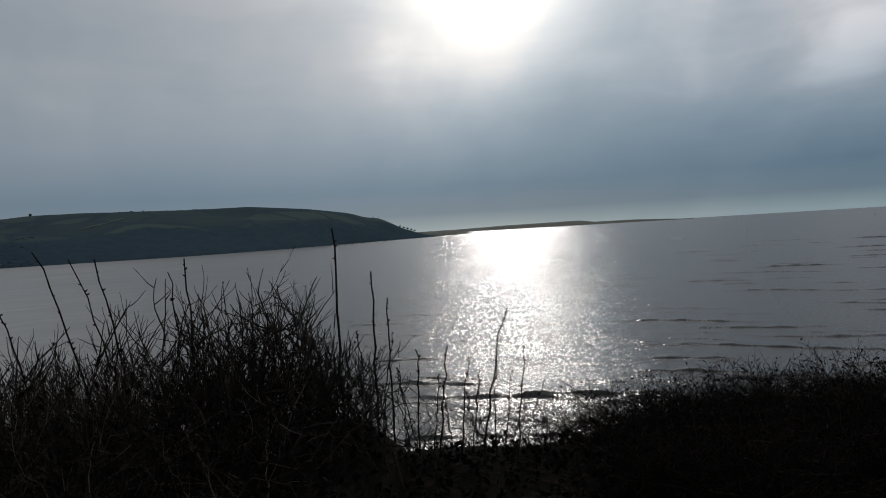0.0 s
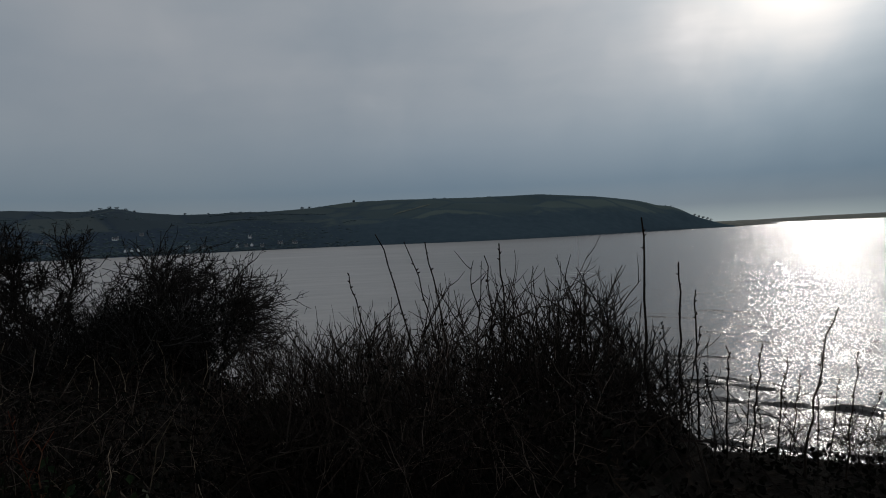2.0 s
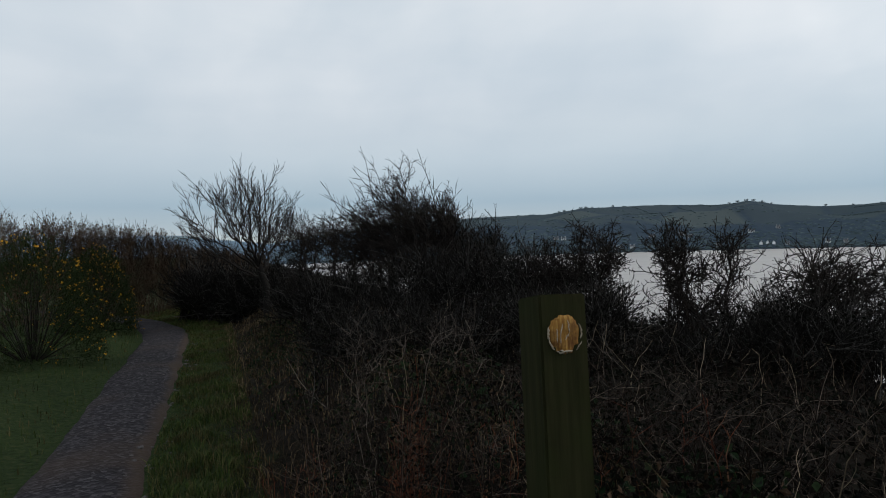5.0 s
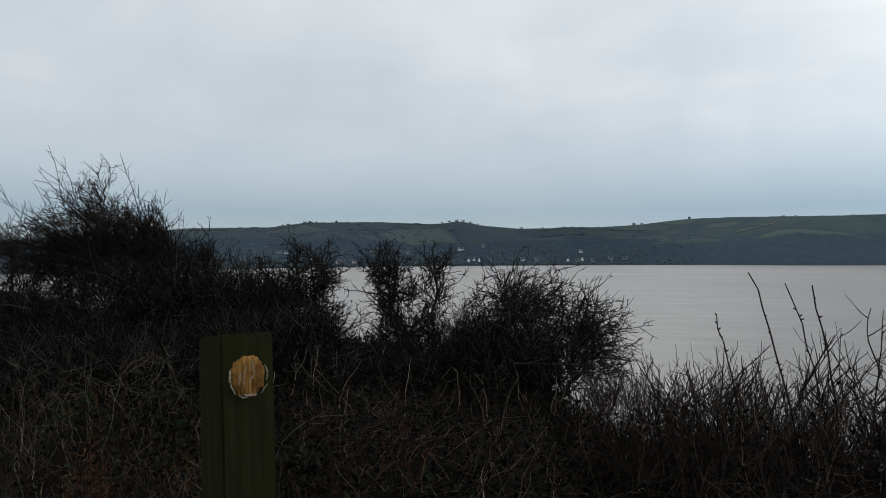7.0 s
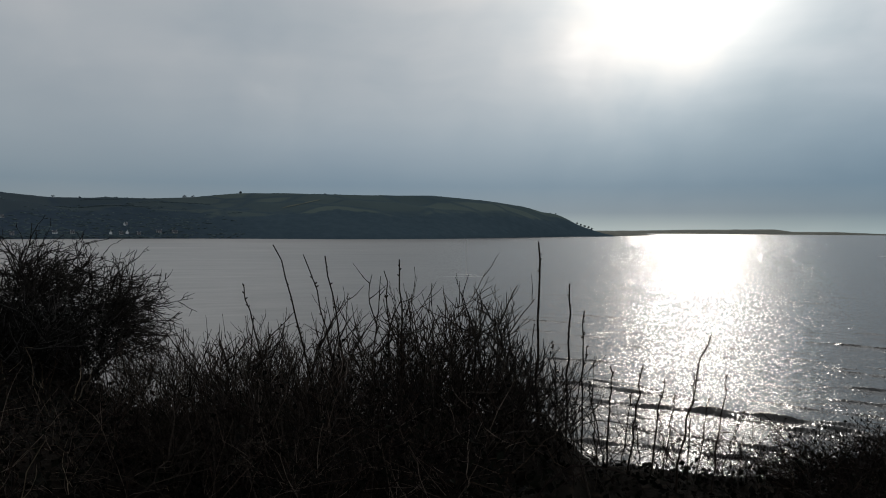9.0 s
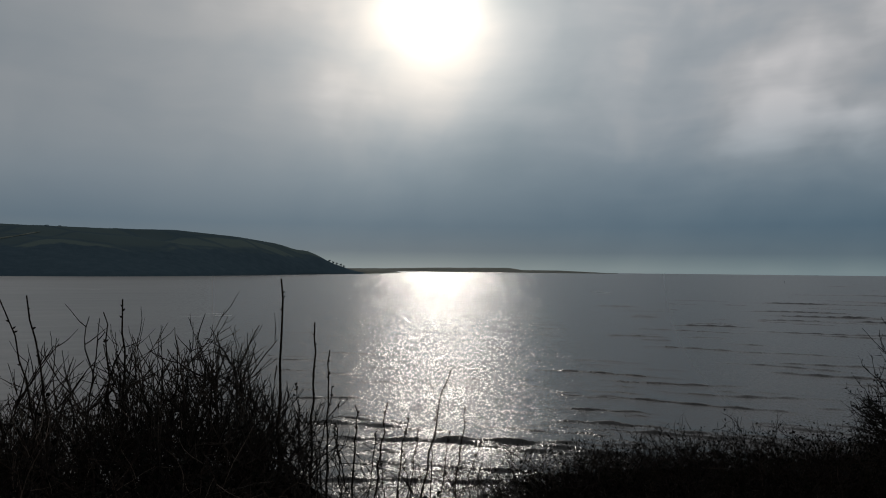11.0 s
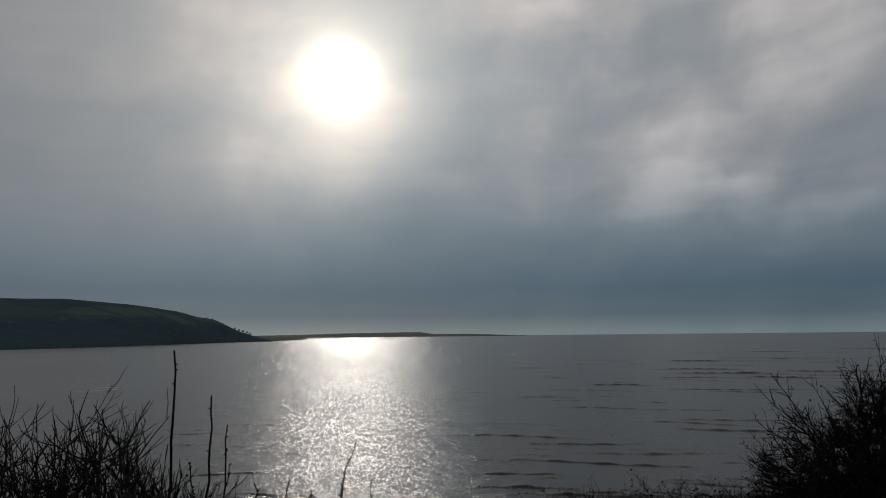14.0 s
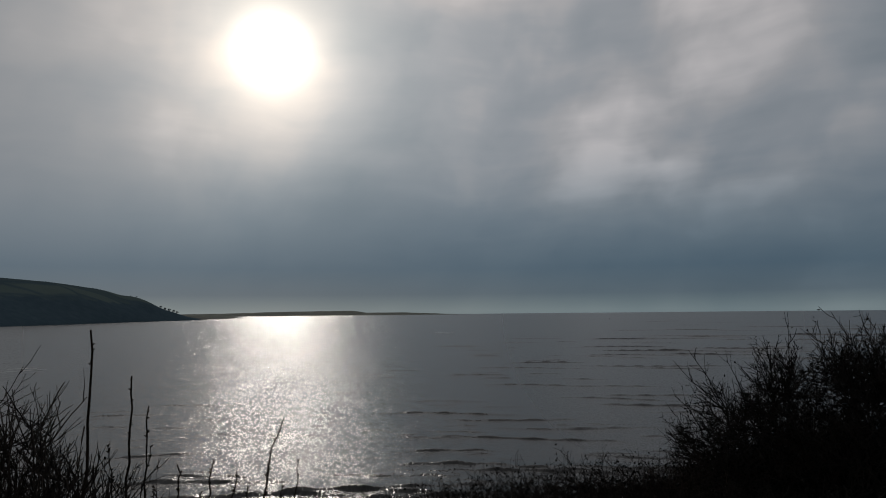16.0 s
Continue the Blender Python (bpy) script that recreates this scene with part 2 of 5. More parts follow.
def water_material():
    """Muddy estuary water: fine wind ripples, chop, broad bands of rougher and smoother water."""
    m, N = material("estuary_water")
    p = N.add("ShaderNodeNewGeometry").outputs["Position"]
    way = N.vmath("NORMALIZE", p)
    turn = N.add("ShaderNodeMapping", {0: p, 2: (0, 0, radians(2))}).outputs[0]  # x runs against the waves
    chop = N.noise(N.scaled(turn, (1.0, 0.30, 1.0)), 0.55, 3.0, 0.75).outputs["Color"]
    # ripples, longer the further out they are
    r = N.vmath("LENGTH", p)
    at = N.add("ShaderNodeSeparateXYZ", {0: p})
    az, out = N.math("ARCTAN2", at.outputs[0], at.outputs[1]), N.math("LOGARITHM", r, 2.718)
    ripple = N.noise(N.add("ShaderNodeCombineXYZ", {0: N.math("MULTIPLY", az, 330.0), 1: N.math("MULTIPLY", out, 150.0)}).outputs[0], 1.0, 2.0, 0.6).outputs["Color"]
    band = N.noise(N.add("ShaderNodeCombineXYZ", {0: N.math("MULTIPLY", az, 7.0), 1: N.math("MULTIPLY", out, 26.0)}).outputs[0], 1.0, 4.0, 0.65).outputs[0]
    half = (0.5, 0.5, 0.5)
    slope = N.vmath("ADD", N.vmath("MULTIPLY", N.vmath("SUBTRACT", ripple, half), (1.60, 1.45, 0.0)),
                    N.vmath("MULTIPLY", N.vmath("SUBTRACT", chop, half), (0.26, 0.22, 0.0)))
    # calmer in the shelter upstream, livelier where the wind bands lie
    open_sea = N.ramp(N.vmath("DOT_PRODUCT", way, tuple(heading(82))), [(0.60, 0.05), (0.76, 0.60), (0.86, 1.0), (0.93, 0.85), (0.985, 0.36)], "EASE")
    lively = N.math("MULTIPLY", open_sea, N.ramp(band, [(0.30, 0.58), (0.70, 1.32)]))
    slope = N.vmath("MULTIPLY", slope, N.add("ShaderNodeCombineXYZ", {0: lively, 1: lively, 2: lively}).outputs[0])
    # the far waves show their shoreward faces
    lean = N.math("MULTIPLY", N.math("POWER", open_sea, 2.5), N.ramp(N.math("DIVIDE", out, 10.0), [(0.46, 0.0), (0.60, 0.035), (0.74, 0.085)]))
    flat = N.add("ShaderNodeCombineXYZ", {0: N.math("MULTIPLY", lean, -1.0), 1: N.math("MULTIPLY", lean, -1.0), 2: 0.0}).outputs[0]
    slope = N.vmath("ADD", slope, N.vmath("MULTIPLY", way, flat))
    normal = N.vmath("NORMALIZE", N.vmath("ADD", slope, N.add("ShaderNodeNewGeometry").outputs["Normal"]))
    silt = N.ramp(N.noise(p, 0.0035, 4.0).outputs[0], [(0.35, (0.290, 0.268, 0.252)), (0.65, (0.350, 0.324, 0.302))])
    # water brightness set through the base colour: full upstream, about an eighth seaward
    heading_gain = N.ramp(N.vmath("DOT_PRODUCT", way, tuple(heading(80))), [(0.15, 1.0), (0.45, 1.06), (0.62, 0.55), (0.76, 0.17), (0.90, 0.12)])
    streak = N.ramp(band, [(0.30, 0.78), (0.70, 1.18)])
    b = finish(N, N.mix(1.0, N.mix(1.0, silt, heading_gain, "MULTIPLY"), streak, "MULTIPLY"), 0.2, gloss=0.28, IOR=1.33)
    N.put(b.inputs["Roughness"], N.ramp(open_sea, [(0.0, 0.34), (0.5, 0.25), (1.0, 0.185)]))
    N.put(b.inputs["Normal"], normal)
    return m


def hill_material():
    """Bare woods below, hedged pasture above, on the far side."""
    m, N = material("far_hillside")
    p = N.add("ShaderNodeNewGeometry").outputs["Position"]
    z = N.add("ShaderNodeSeparateXYZ", {0: p}).outputs[2]
    flat = N.scaled(p, (1.0, 1.0, 0.0))
    fields = N.add("ShaderNodeTexVoronoi", {"Vector": flat, "Scale": 0.0062, "Randomness": 0.85})
    lines = N.add("ShaderNodeTexVoronoi", {"Vector": flat, "Scale": 0.0062, "Randomness": 0.85}, feature="DISTANCE_TO_EDGE")
    # slate blue in both colour ramps stands for the haze over the estuary
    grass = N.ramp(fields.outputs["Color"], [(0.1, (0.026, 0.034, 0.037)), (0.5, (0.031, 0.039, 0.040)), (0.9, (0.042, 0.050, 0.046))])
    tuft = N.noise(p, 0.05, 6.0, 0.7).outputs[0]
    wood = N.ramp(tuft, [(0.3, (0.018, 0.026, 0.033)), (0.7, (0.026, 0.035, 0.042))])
    hedge = N.ramp(lines.outputs[0], [(0.02, 0.7), (0.07, 0.0)])
    patch = N.math("ADD", N.math("MULTIPLY", N.noise(flat, 0.0060, 5.0, 0.6).outputs[0], 120.0), z)
    open_land = N.ramp(N.math("MULTIPLY", patch, 0.01), [(0.90, 0.0), (1.20, 1.0)], "EASE")
    col = N.mix(N.math("MULTIPLY", open_land, N.math("SUBTRACT", 1.0, hedge)), wood, grass)
    # distance haze put into the colour: palest, bluest upstream; the seaward end is greener
    haze_tint = N.ramp(N.vmath("DOT_PRODUCT", N.vmath("NORMALIZE", p), tuple(heading(46))), [(0.05, (5.6, 5.8, 6.2)), (0.18, (4.4, 4.6, 5.0)), (0.34, (2.1, 2.15, 2.3)), (0.70, (1.85, 1.9, 2.1)), (0.83, (1.9, 2.0, 2.1)), (0.90, (2.5, 2.65, 2.65)), (0.965, (2.45, 2.62, 2.6))])
    col = N.mix(1.0, col, haze_tint, "MULTIPLY")
    finish(N, col, 1.0, tuft, 0.15, 2.0, gloss=0.0)
    return m


# ---- building helpers ----
ALONG, SEA = heading(-41.5), heading(48.5)  # along the path, and from the path to the sea
WATER_Z = -20.0


def spot(u, s, z=0.0):
    """A place u metres along the path and s metres seaward of the camera's standing point."""
    return Vector((ALONG.x * u + SEA.x * s, ALONG.y * u + SEA.y * s, z))


def polar(az, r, z=0.0):
    h = heading(az)
    return Vector((h.x * r, h.y * r, z))


def mesh_object(name, verts, faces, mat, parent=None, label="", smooth=False):
    me = bpy.data.meshes.new(name)
    me.from_pydata(verts if isinstance(verts, list) else np.asarray(verts).tolist(), [],
                   faces if isinstance(faces, list) else np.asarray(faces).tolist())
    if mat:
        me.materials.append(mat)
    if smooth:
        me.polygons.foreach_set("use_smooth", [True] * len(me.polygons))
    me.update()
    ob = new(name, me)
    ob.parent = parent
    return tagged(ob, label) if label else ob


def part(name, bm, mat, parent, label=""):
    me = bpy.data.meshes.new(name)
    bm.to_mesh(me)
    bm.free()
    me.materials.append(mat)
    ob = new(name, me)
    ob.parent = parent
    return tagged(ob, label) if label else ob


def thing(name, at, label, category, group="", kind=""):
    ob = new(name)
    ob.matrix_world = Matrix.Translation(at)
    ob.empty_display_size = 0.2
    return tagged(ob, label, category, group, kind)


def smoothstep(a, b, x):
    t = np.clip((np.asarray(x, float) - a) / (b - a), 0, 1)
    return t * t * (3 - 2 * t)


def rough_noise(x, y, scale, octaves=4, seed=0.0):
    return noise.fractal(Vector((x * scale + seed, y * scale - seed, seed * 0.37)), 1.0, 2.0, octaves)


# ---- the near ground: path, verge, hedge bank, cliff slope ----
def path_shift(u):
    return -0.05 * max(0.0, u - 13.5) ** 2 if u < 24 else -5.51 - 1.05 * (u - 24)


def ground_z(x, y):
    u, s = x * ALONG.x + y * ALONG.y, x * SEA.x + y * SEA.y
    n = rough_noise(x, y, 0.8)
    q = s - path_shift(u)
    z = 0.05 * float(smoothstep(-0.75, 0.4, q)) + 0.10 * float(smoothstep(-1.45, -2.2, q)) + 0.55 * float(smoothstep(-3.0, -6.0, q))
    z += 0.03 * n * float(smoothstep(-0.7, 0.3, q)) + 0.04 * n * float(smoothstep(-1.45, -2.2, q))
    # the bank is higher where the thorns stand, lower where the shoots stand
    a = math.degrees(math.atan2(x, y))
    top = 0.59 + 0.17 * float(smoothstep(45, 41, a)) - 0.26 * float(smoothstep(36, 25, a)) - 0.18 * float(smoothstep(19, 14, a)) + 0.38 * float(smoothstep(9.5, 4, a)) - 0.12 * float(smoothstep(57, 70, a))
    top *= 1.0 - 0.35 * float(smoothstep(6.0, 11.0, u))
    z += top * float(smoothstep(0.12, 1.25, s + 0.2 * n)) + 0.06 * n * float(smoothstep(0.8, 1.6, s))
    drop = max(0.0, s - 3.0 - 1.0 * float(smoothstep(38, 18, a)) - 0.3 * float(smoothstep(60, 80, a)) + 0.3 * n)
    return max(z - 0.75 * drop - 0.02 * min(drop, 8) ** 2, WATER_Z - 2.5)


def build_ground():
    us = np.concatenate([np.arange(-140, -12, 4.0), np.arange(-12, 28, 0.16), np.arange(28, 200, 4.0)])
    ss = np.concatenate([np.arange(-160, -8, 6.0), np.arange(-8, -3, 0.35), np.arange(-3, 5, 0.09), np.arange(5, 34, 0.8), [36, 45, 70]])
    verts = []
    for u in us:
        for s in ss:
            p = spot(u, s)
            verts.append((p.x, p.y, ground_z(p.x, p.y)))
    n = len(ss)
    faces = [(i * n + j, i * n + j + 1, (i + 1) * n + j + 1, (i + 1) * n + j) for i in range(len(us) - 1) for j in range(n - 1)]
    faces = [f[::-1] for f in faces]
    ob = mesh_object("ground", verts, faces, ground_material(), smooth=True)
    return tagged(ob, "grassy verge and earth bank falling steeply to the water", "ground", kind="structure")


def build_path():
    """A worn tarmac path with ragged edges, a few centimetres proud of the turf line."""
    rng = np.random.default_rng(5)
    verts, faces = [], []
    us = np.arange(-14, 27, 0.12)
    for i, u in enumerate(us):
        c = path_shift(u)
        l, r = c - 1.46 + 0.05 * rough_noise(u, 3, 1.1), c - 0.58 + 0.06 * rough_noise(u, 9, 1.3)
        for k in range(13):
            f = k / 12
            s = l + (r - l) * f
            p = spot(u, s)
            crown = 0.035 * (1 - (2 * f - 1) ** 2) - (0.05 if k in (0, 12) else 0.0)
            verts.append((p.x, p.y, 0.012 + crown + 0.006 * rough_noise(p.x, p.y, 6)))
        if i:
            faces += [((i - 1) * 13 + k, i * 13 + k, i * 13 + k + 1, (i - 1) * 13 + k + 1) for k in range(12)]
    ob = mesh_object("path", verts, faces, path_material(), smooth=True)
    return tagged(ob, "worn grey tarmac footpath with crumbled stony edges", "path", kind="structure")


def wave_height(x, y):
    """Separate short crests rolling in to the shore, steep in front and long behind."""
    rng = np.random.default_rng(77)
    r, az = np.hypot(x, y), np.degrees(np.arctan2(x, y))
    z = np.zeros_like(x)
    # number, headings, ranges, lengths, heights
    for n, a0, a1, r0, r1, l0, l1, h0, h1 in [(34, 80, 106, 520, 1450, 24, 110, 0.6, 1.30), (44, 80, 106, 280, 640, 12, 60, 0.40, 0.95), (12, 66, 84, 260, 600, 14, 44, 0.34, 0.70), (34, 64, 102, 130, 420, 8, 30, 0.18, 0.46), (110, 40, 100, 62, 170, 3, 12, 0.08, 0.22),
                                              (14, 41, 74, 64, 120, 10, 30, 0.26, 0.44), (9, 66, 92, 76, 135, 14, 30, 0.22, 0.36), (40, 34, 66, 150, 460, 6, 26, 0.08, 0.22)]:
        for _ in range(n):
            a, q = rng.uniform(a0, a1), math.exp(rng.uniform(math.log(r0), math.log(r1)))
            length, height, turn = rng.uniform(l0, l1), rng.uniform(h0, h1), rng.normal(0, 5)
            near = (np.abs(r - q) < length + 8) & (np.abs(az - a) < math.degrees(1.5 * length / q) + 1)
            if not near.any():
                continue
            c, h = heading(a) * q, heading(0.5 * a + 0.5 * 74 + turn)
            dx, dy = x[near] - c.x, y[near] - c.y
            u, v = dx * h.x + dy * h.y, -dx * h.y + dy * h.x  # out from the shore, along the crest
            u = u + 0.05 * length * np.sin(v / length * 4 + a) + 0.25 * np.sin(v * 1.3 + a)
            ends = np.exp(-(2.0 * v / length) ** 4) * (0.75 + 0.25 * np.sin(v * 0.9 + q))
            z[near] += height * ends * np.where(u < 0, np.exp(-(u / max(0.7 * height + 0.28, 0.0034 * q)) ** 2), np.exp(-(u / (6.0 * height + 1.2)) ** 2))
    return np.minimum(z, 1.8)


def build_water():
    """One sheet: fine near the shore in front of the bank, coarse out to the horizon."""
    rs = np.concatenate([[10, 18, 26], np.arange(32, 60, 1.0), np.arange(60, 130, 0.25), np.arange(130, 330, 0.42), np.arange(330, 640, 0.7), np.arange(640, 1500, 1.6), np.geomspace(1520, 7000, 10)])
    az = np.concatenate([np.arange(-180, 24, 3.0), np.arange(24, 108, 0.30), np.arange(108, 180, 3.4)])
    R, A = np.meshgrid(rs, np.radians(az), indexing="ij")
    X, Y = np.sin(A) * R, np.cos(A) * R
    V = np.stack([X, Y, WATER_Z + wave_height(X, Y)], -1).reshape(-1, 3)
    n, m = len(rs), len(az)
    i, j = np.meshgrid(np.arange(n - 1), np.arange(m), indexing="ij")
    k = (j + 1) % m
    F = np.stack([(i + 1) * m + j, (i + 1) * m + k, i * m + k, i * m + j], -1).reshape(-1, 4)
    me = bpy.data.meshes.new("water")
    me.vertices.add(len(V))
    me.vertices.foreach_set("co", V.ravel())
    me.loops.add(F.size)
    me.loops.foreach_set("vertex_index", F.ravel().astype(np.int32))
    me.polygons.add(len(F))
    me.polygons.foreach_set("loop_start", np.arange(0, F.size, 4, dtype=np.int32))
    me.polygons.foreach_set("use_smooth", np.ones(len(F), dtype=bool))
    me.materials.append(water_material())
    me.update(calc_edges=True)
    ob = new("water", me)
    return tagged(ob, "grey-brown tidal water with wind ripples and sun glitter", "water", kind="structure")


# ---- the far side of the estuary ----
SHORE = [(-64, 980), (-40, 1080), (-34, 1000), (-7, 1330), (15, 1440), (28, 1380), (36, 1560), (40, 1800), (45.5, 2200), (47, 2350)]
RIDGE = [(-64, 1.0), (-47, 1.2), (-43, 1.1), (-41.4, 0.86), (-37.5, 0.37), (-35, 0.8), (-31, 1.3), (-21, 2.1), (-15, 2.2), (-12.5, 2.55), (-6.3, 2.62),
         (-2, 2.45), (-0.2, 2.70), (1.6, 2.32), (4.5, 2.05), (10.7, 2.05), (14, 2.24), (17.7, 2.62), (26.6, 2.62), (33.1, 2.58), (37.2, 2.24),
         (40.4, 1.75), (41.9, 1.27), (42.5, 1.30), (43.4, 0.95), (44.5, 0.33), (45.5, 0.02), (46.2, -0.25), (47.2, -0.45)]
DEPTH = [(-64, 900), (-20, 620), (10, 560), (25, 700), (36, 620), (41, 420), (45, 200), (47, 90)]


def table(rows, x):
    return float(np.interp(x, [r[0] for r in rows], [r[1] for r in rows]))


def eased(rows, x, width):
    """The table, smoothed over a width on either side."""
    return sum(table(rows, x + width * k / 4) for k in range(-4, 5)) / 9


def far_z(az, r):
    d0, w = eased(SHORE, az, 3.0), eased(DEPTH, az, 4.0)
    top = EYE + math.tan(radians(eased(RIDGE, az, 0.5))) * (d0 + w)
    t = (r - d0) / w
    x, y = math.sin(radians(az)) * r, math.cos(radians(az)) * r
    n = rough_noise(x, y, 0.0045, 4, 3.1)
    if t <= 1:
        t = max(t, 0.0)
        f = 1 - (1 - t) ** 1.75
        f = f * (0.9 + 0.1 * t) + 0.10 * n * t * (1 - t) * 4
        rise = f * (top - WATER_Z) - 0.8 + min(t * w, 14) * 0.16
        return WATER_Z + min(rise, top - WATER_Z + 0.0)
    return top - (r - d0 - w) * (0.10 + 0.03 * n)


def build_far_side():
    azs = np.arange(-64, 47.21, 0.2)
    ts = np.concatenate([[-0.02, 0.0, 0.01, 0.02], np.linspace(0.05, 1.0, 26), [1.1, 1.3, 1.7]])
    verts = []
    for a in azs:
        d0, w = eased(SHORE, a, 3.0), eased(DEPTH, a, 4.0)
        for t in ts:
            r = d0 + t * w
            z = far_z(a, r) if t >= 0 else WATER_Z - 3
            verts.append(tuple(polar(a, r, z)))
    n = len(ts)
    faces = [(i * n + j, (i + 1) * n + j, (i + 1) * n + j + 1, i * n + j + 1) for i in range(len(azs) - 1) for j in range(n - 1)]
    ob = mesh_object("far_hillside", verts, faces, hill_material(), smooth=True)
    return tagged(ob, "long wooded hill with hedged fields across the estuary", "hill", kind="structure")


def low_land(name, az0, az1, dist, depth, tops, label):
    """A low strip of distant land; tops: heading, height over the water."""
    azs = np.arange(az0, az1 + 0.01, 0.15)
    verts = []
    for a in azs:
        h = max(0.0, table(tops, a) + 0.9 * rough_noise(a, 2.0, 1.7))
        d = table(dist, a) if isinstance(dist, list) else dist
        for f, k in ((-0.08, -0.15), (0.0, 0.06), (0.25, 0.7), (0.6, 1.0), (1.0, 0.8)):
            verts.append(tuple(polar(a, d + f * depth, WATER_Z + (h * k if k > 0 else -2.0))))
    faces = [(i * 5 + j, (i + 1) * 5 + j, (i + 1) * 5 + j + 1, i * 5 + j + 1) for i in range(len(azs) - 1) for j in range(4)]
    ob = mesh_object(name, verts, faces, HILL_FAR, smooth=True)
    return tagged(ob, label, "land", kind="structure")


build_ground()
build_path()
build_water()
build_far_side()
HILL_FAR = mottled("far_dunes", (0.05, 0.06, 0.05), (0.09, 0.10, 0.08), 0.02)
low_land("far_spit", 45.0, 50.2, [(45, 2250), (47, 2400), (50.2, 2900)], 260, [(45.0, 15), (46.5, 16), (48.8, 13), (49.6, 8), (50.2, 0)], "low wooded spit at the foot of the hill")
low_land("far_shore", 44.0, 67.4, 4300, 500, [(44, 14), (49, 17), (53, 25), (58.8, 29), (60, 15), (63, 15), (65, 8), (67.4, 0)], "low dune coast on the horizon")


# ---- plants ----
def tubes(lines, sides=4):
    """Tapered tubes along polylines [(points, radii)]; returns verts, faces."""
    V, F, base = [], [], 0
    cs = [(math.cos(2 * math.pi * k / sides), math.sin(2 * math.pi * k / sides)) for k in range(sides)]
    groups = {}
    for P, R in lines:
        groups.setdefault(len(P), []).append((P, R))
    for n, items in groups.items():
        P = np.array([i[0] for i in items], float)
        R = np.array([i[1] for i in items], float)
        T = np.gradient(P, axis=1)
        T /= np.linalg.norm(T, axis=2, keepdims=True) + 1e-9
        ref = np.where(np.abs(T[..., 2:3]) > 0.9, np.array([1.0, 0, 0]), np.array([0, 0, 1.0]))
        A = np.cross(T, ref)
        A /= np.linalg.norm(A, axis=2, keepdims=True) + 1e-9
        B = np.cross(T, A)
        ring = np.stack([P + R[..., None] * (c * A + s * B) for c, s in cs], 2)  # item, point, side
        m = len(items)
        V.append(ring.reshape(-1, 3))
        idx = base + np.arange(m * n * sides).reshape(m, n, sides)
        nxt = np.roll(idx, -1, axis=2)
        F.append(np.stack([idx[:, :-1], nxt[:, :-1], nxt[:, 1:], idx[:, 1:]], -1).reshape(-1, 4))
        base += m * n * sides
    return np.concatenate(V), np.concatenate(F)


def unit(v):
    return v / (np.linalg.norm(v, axis=-1, keepdims=True) + 1e-9)


def twig_lines(rng, starts, dirs, length, radius, pull, wobble=0.35, n=5):
    """Short bent twigs from given places; pull bends them to one way."""
    m = len(starts)
    L = length * rng.uniform(0.45, 1.25, m)
    d = unit(dirs + rng.normal(0, wobble, (m, 3)))
    P = [starts]
    for k in range(1, n):
        d = unit(d + rng.normal(0, wobble * 0.45, (m, 3)) + np.asarray(pull) * 0.18)
        P.append(P[-1] + d * (L / (n - 1))[:, None])
    P = np.stack(P, 1)
    R = radius * np.linspace(1.0, 0.45, n)[None, :] * rng.uniform(0.75, 1.2, (m, 1))
    return P, R, d


def leaf_quads(rng, centres, size, up=0.3, fold=0.25):
    """Small pointed leaves, each a folded pair of faces, in all directions."""
    m = len(centres)
    a = unit(rng.normal(0, 1, (m, 3)) + np.array([0, 0, up]))
    b = unit(np.cross(a, rng.normal(0, 1, (m, 3))))
    c = np.cross(a, b)
    s = size * rng.uniform(0.55, 1.3, m)[:, None]
    V = np.stack([centres, centres + s * (0.5 * a + 0.34 * b + fold * 0.4 * c), centres + s * a, centres + s * (0.5 * a - 0.34 * b + fold * 0.4 * c)], 1).reshape(-1, 3)
    i = np.arange(m)[:, None] * 4
    F = np.concatenate([i + [0, 1, 2], i + [0, 2, 3]])
    return V, F


def crown_points(rng, lobes, count):
    """Scattered places in ellipsoid lobes [(centre, radii, share)], more of them towards the rim."""
    out = []
    tot = sum(l[2] for l in lobes)
    for c, r, w in lobes:
        k = int(count * w / tot)
        d = unit(rng.normal(0, 1, (k, 3)))
        out.append(np.asarray(c) + d * np.asarray(r) * rng.uniform(0.25, 1.0, (k, 1)) ** 0.6)
    return np.concatenate(out)


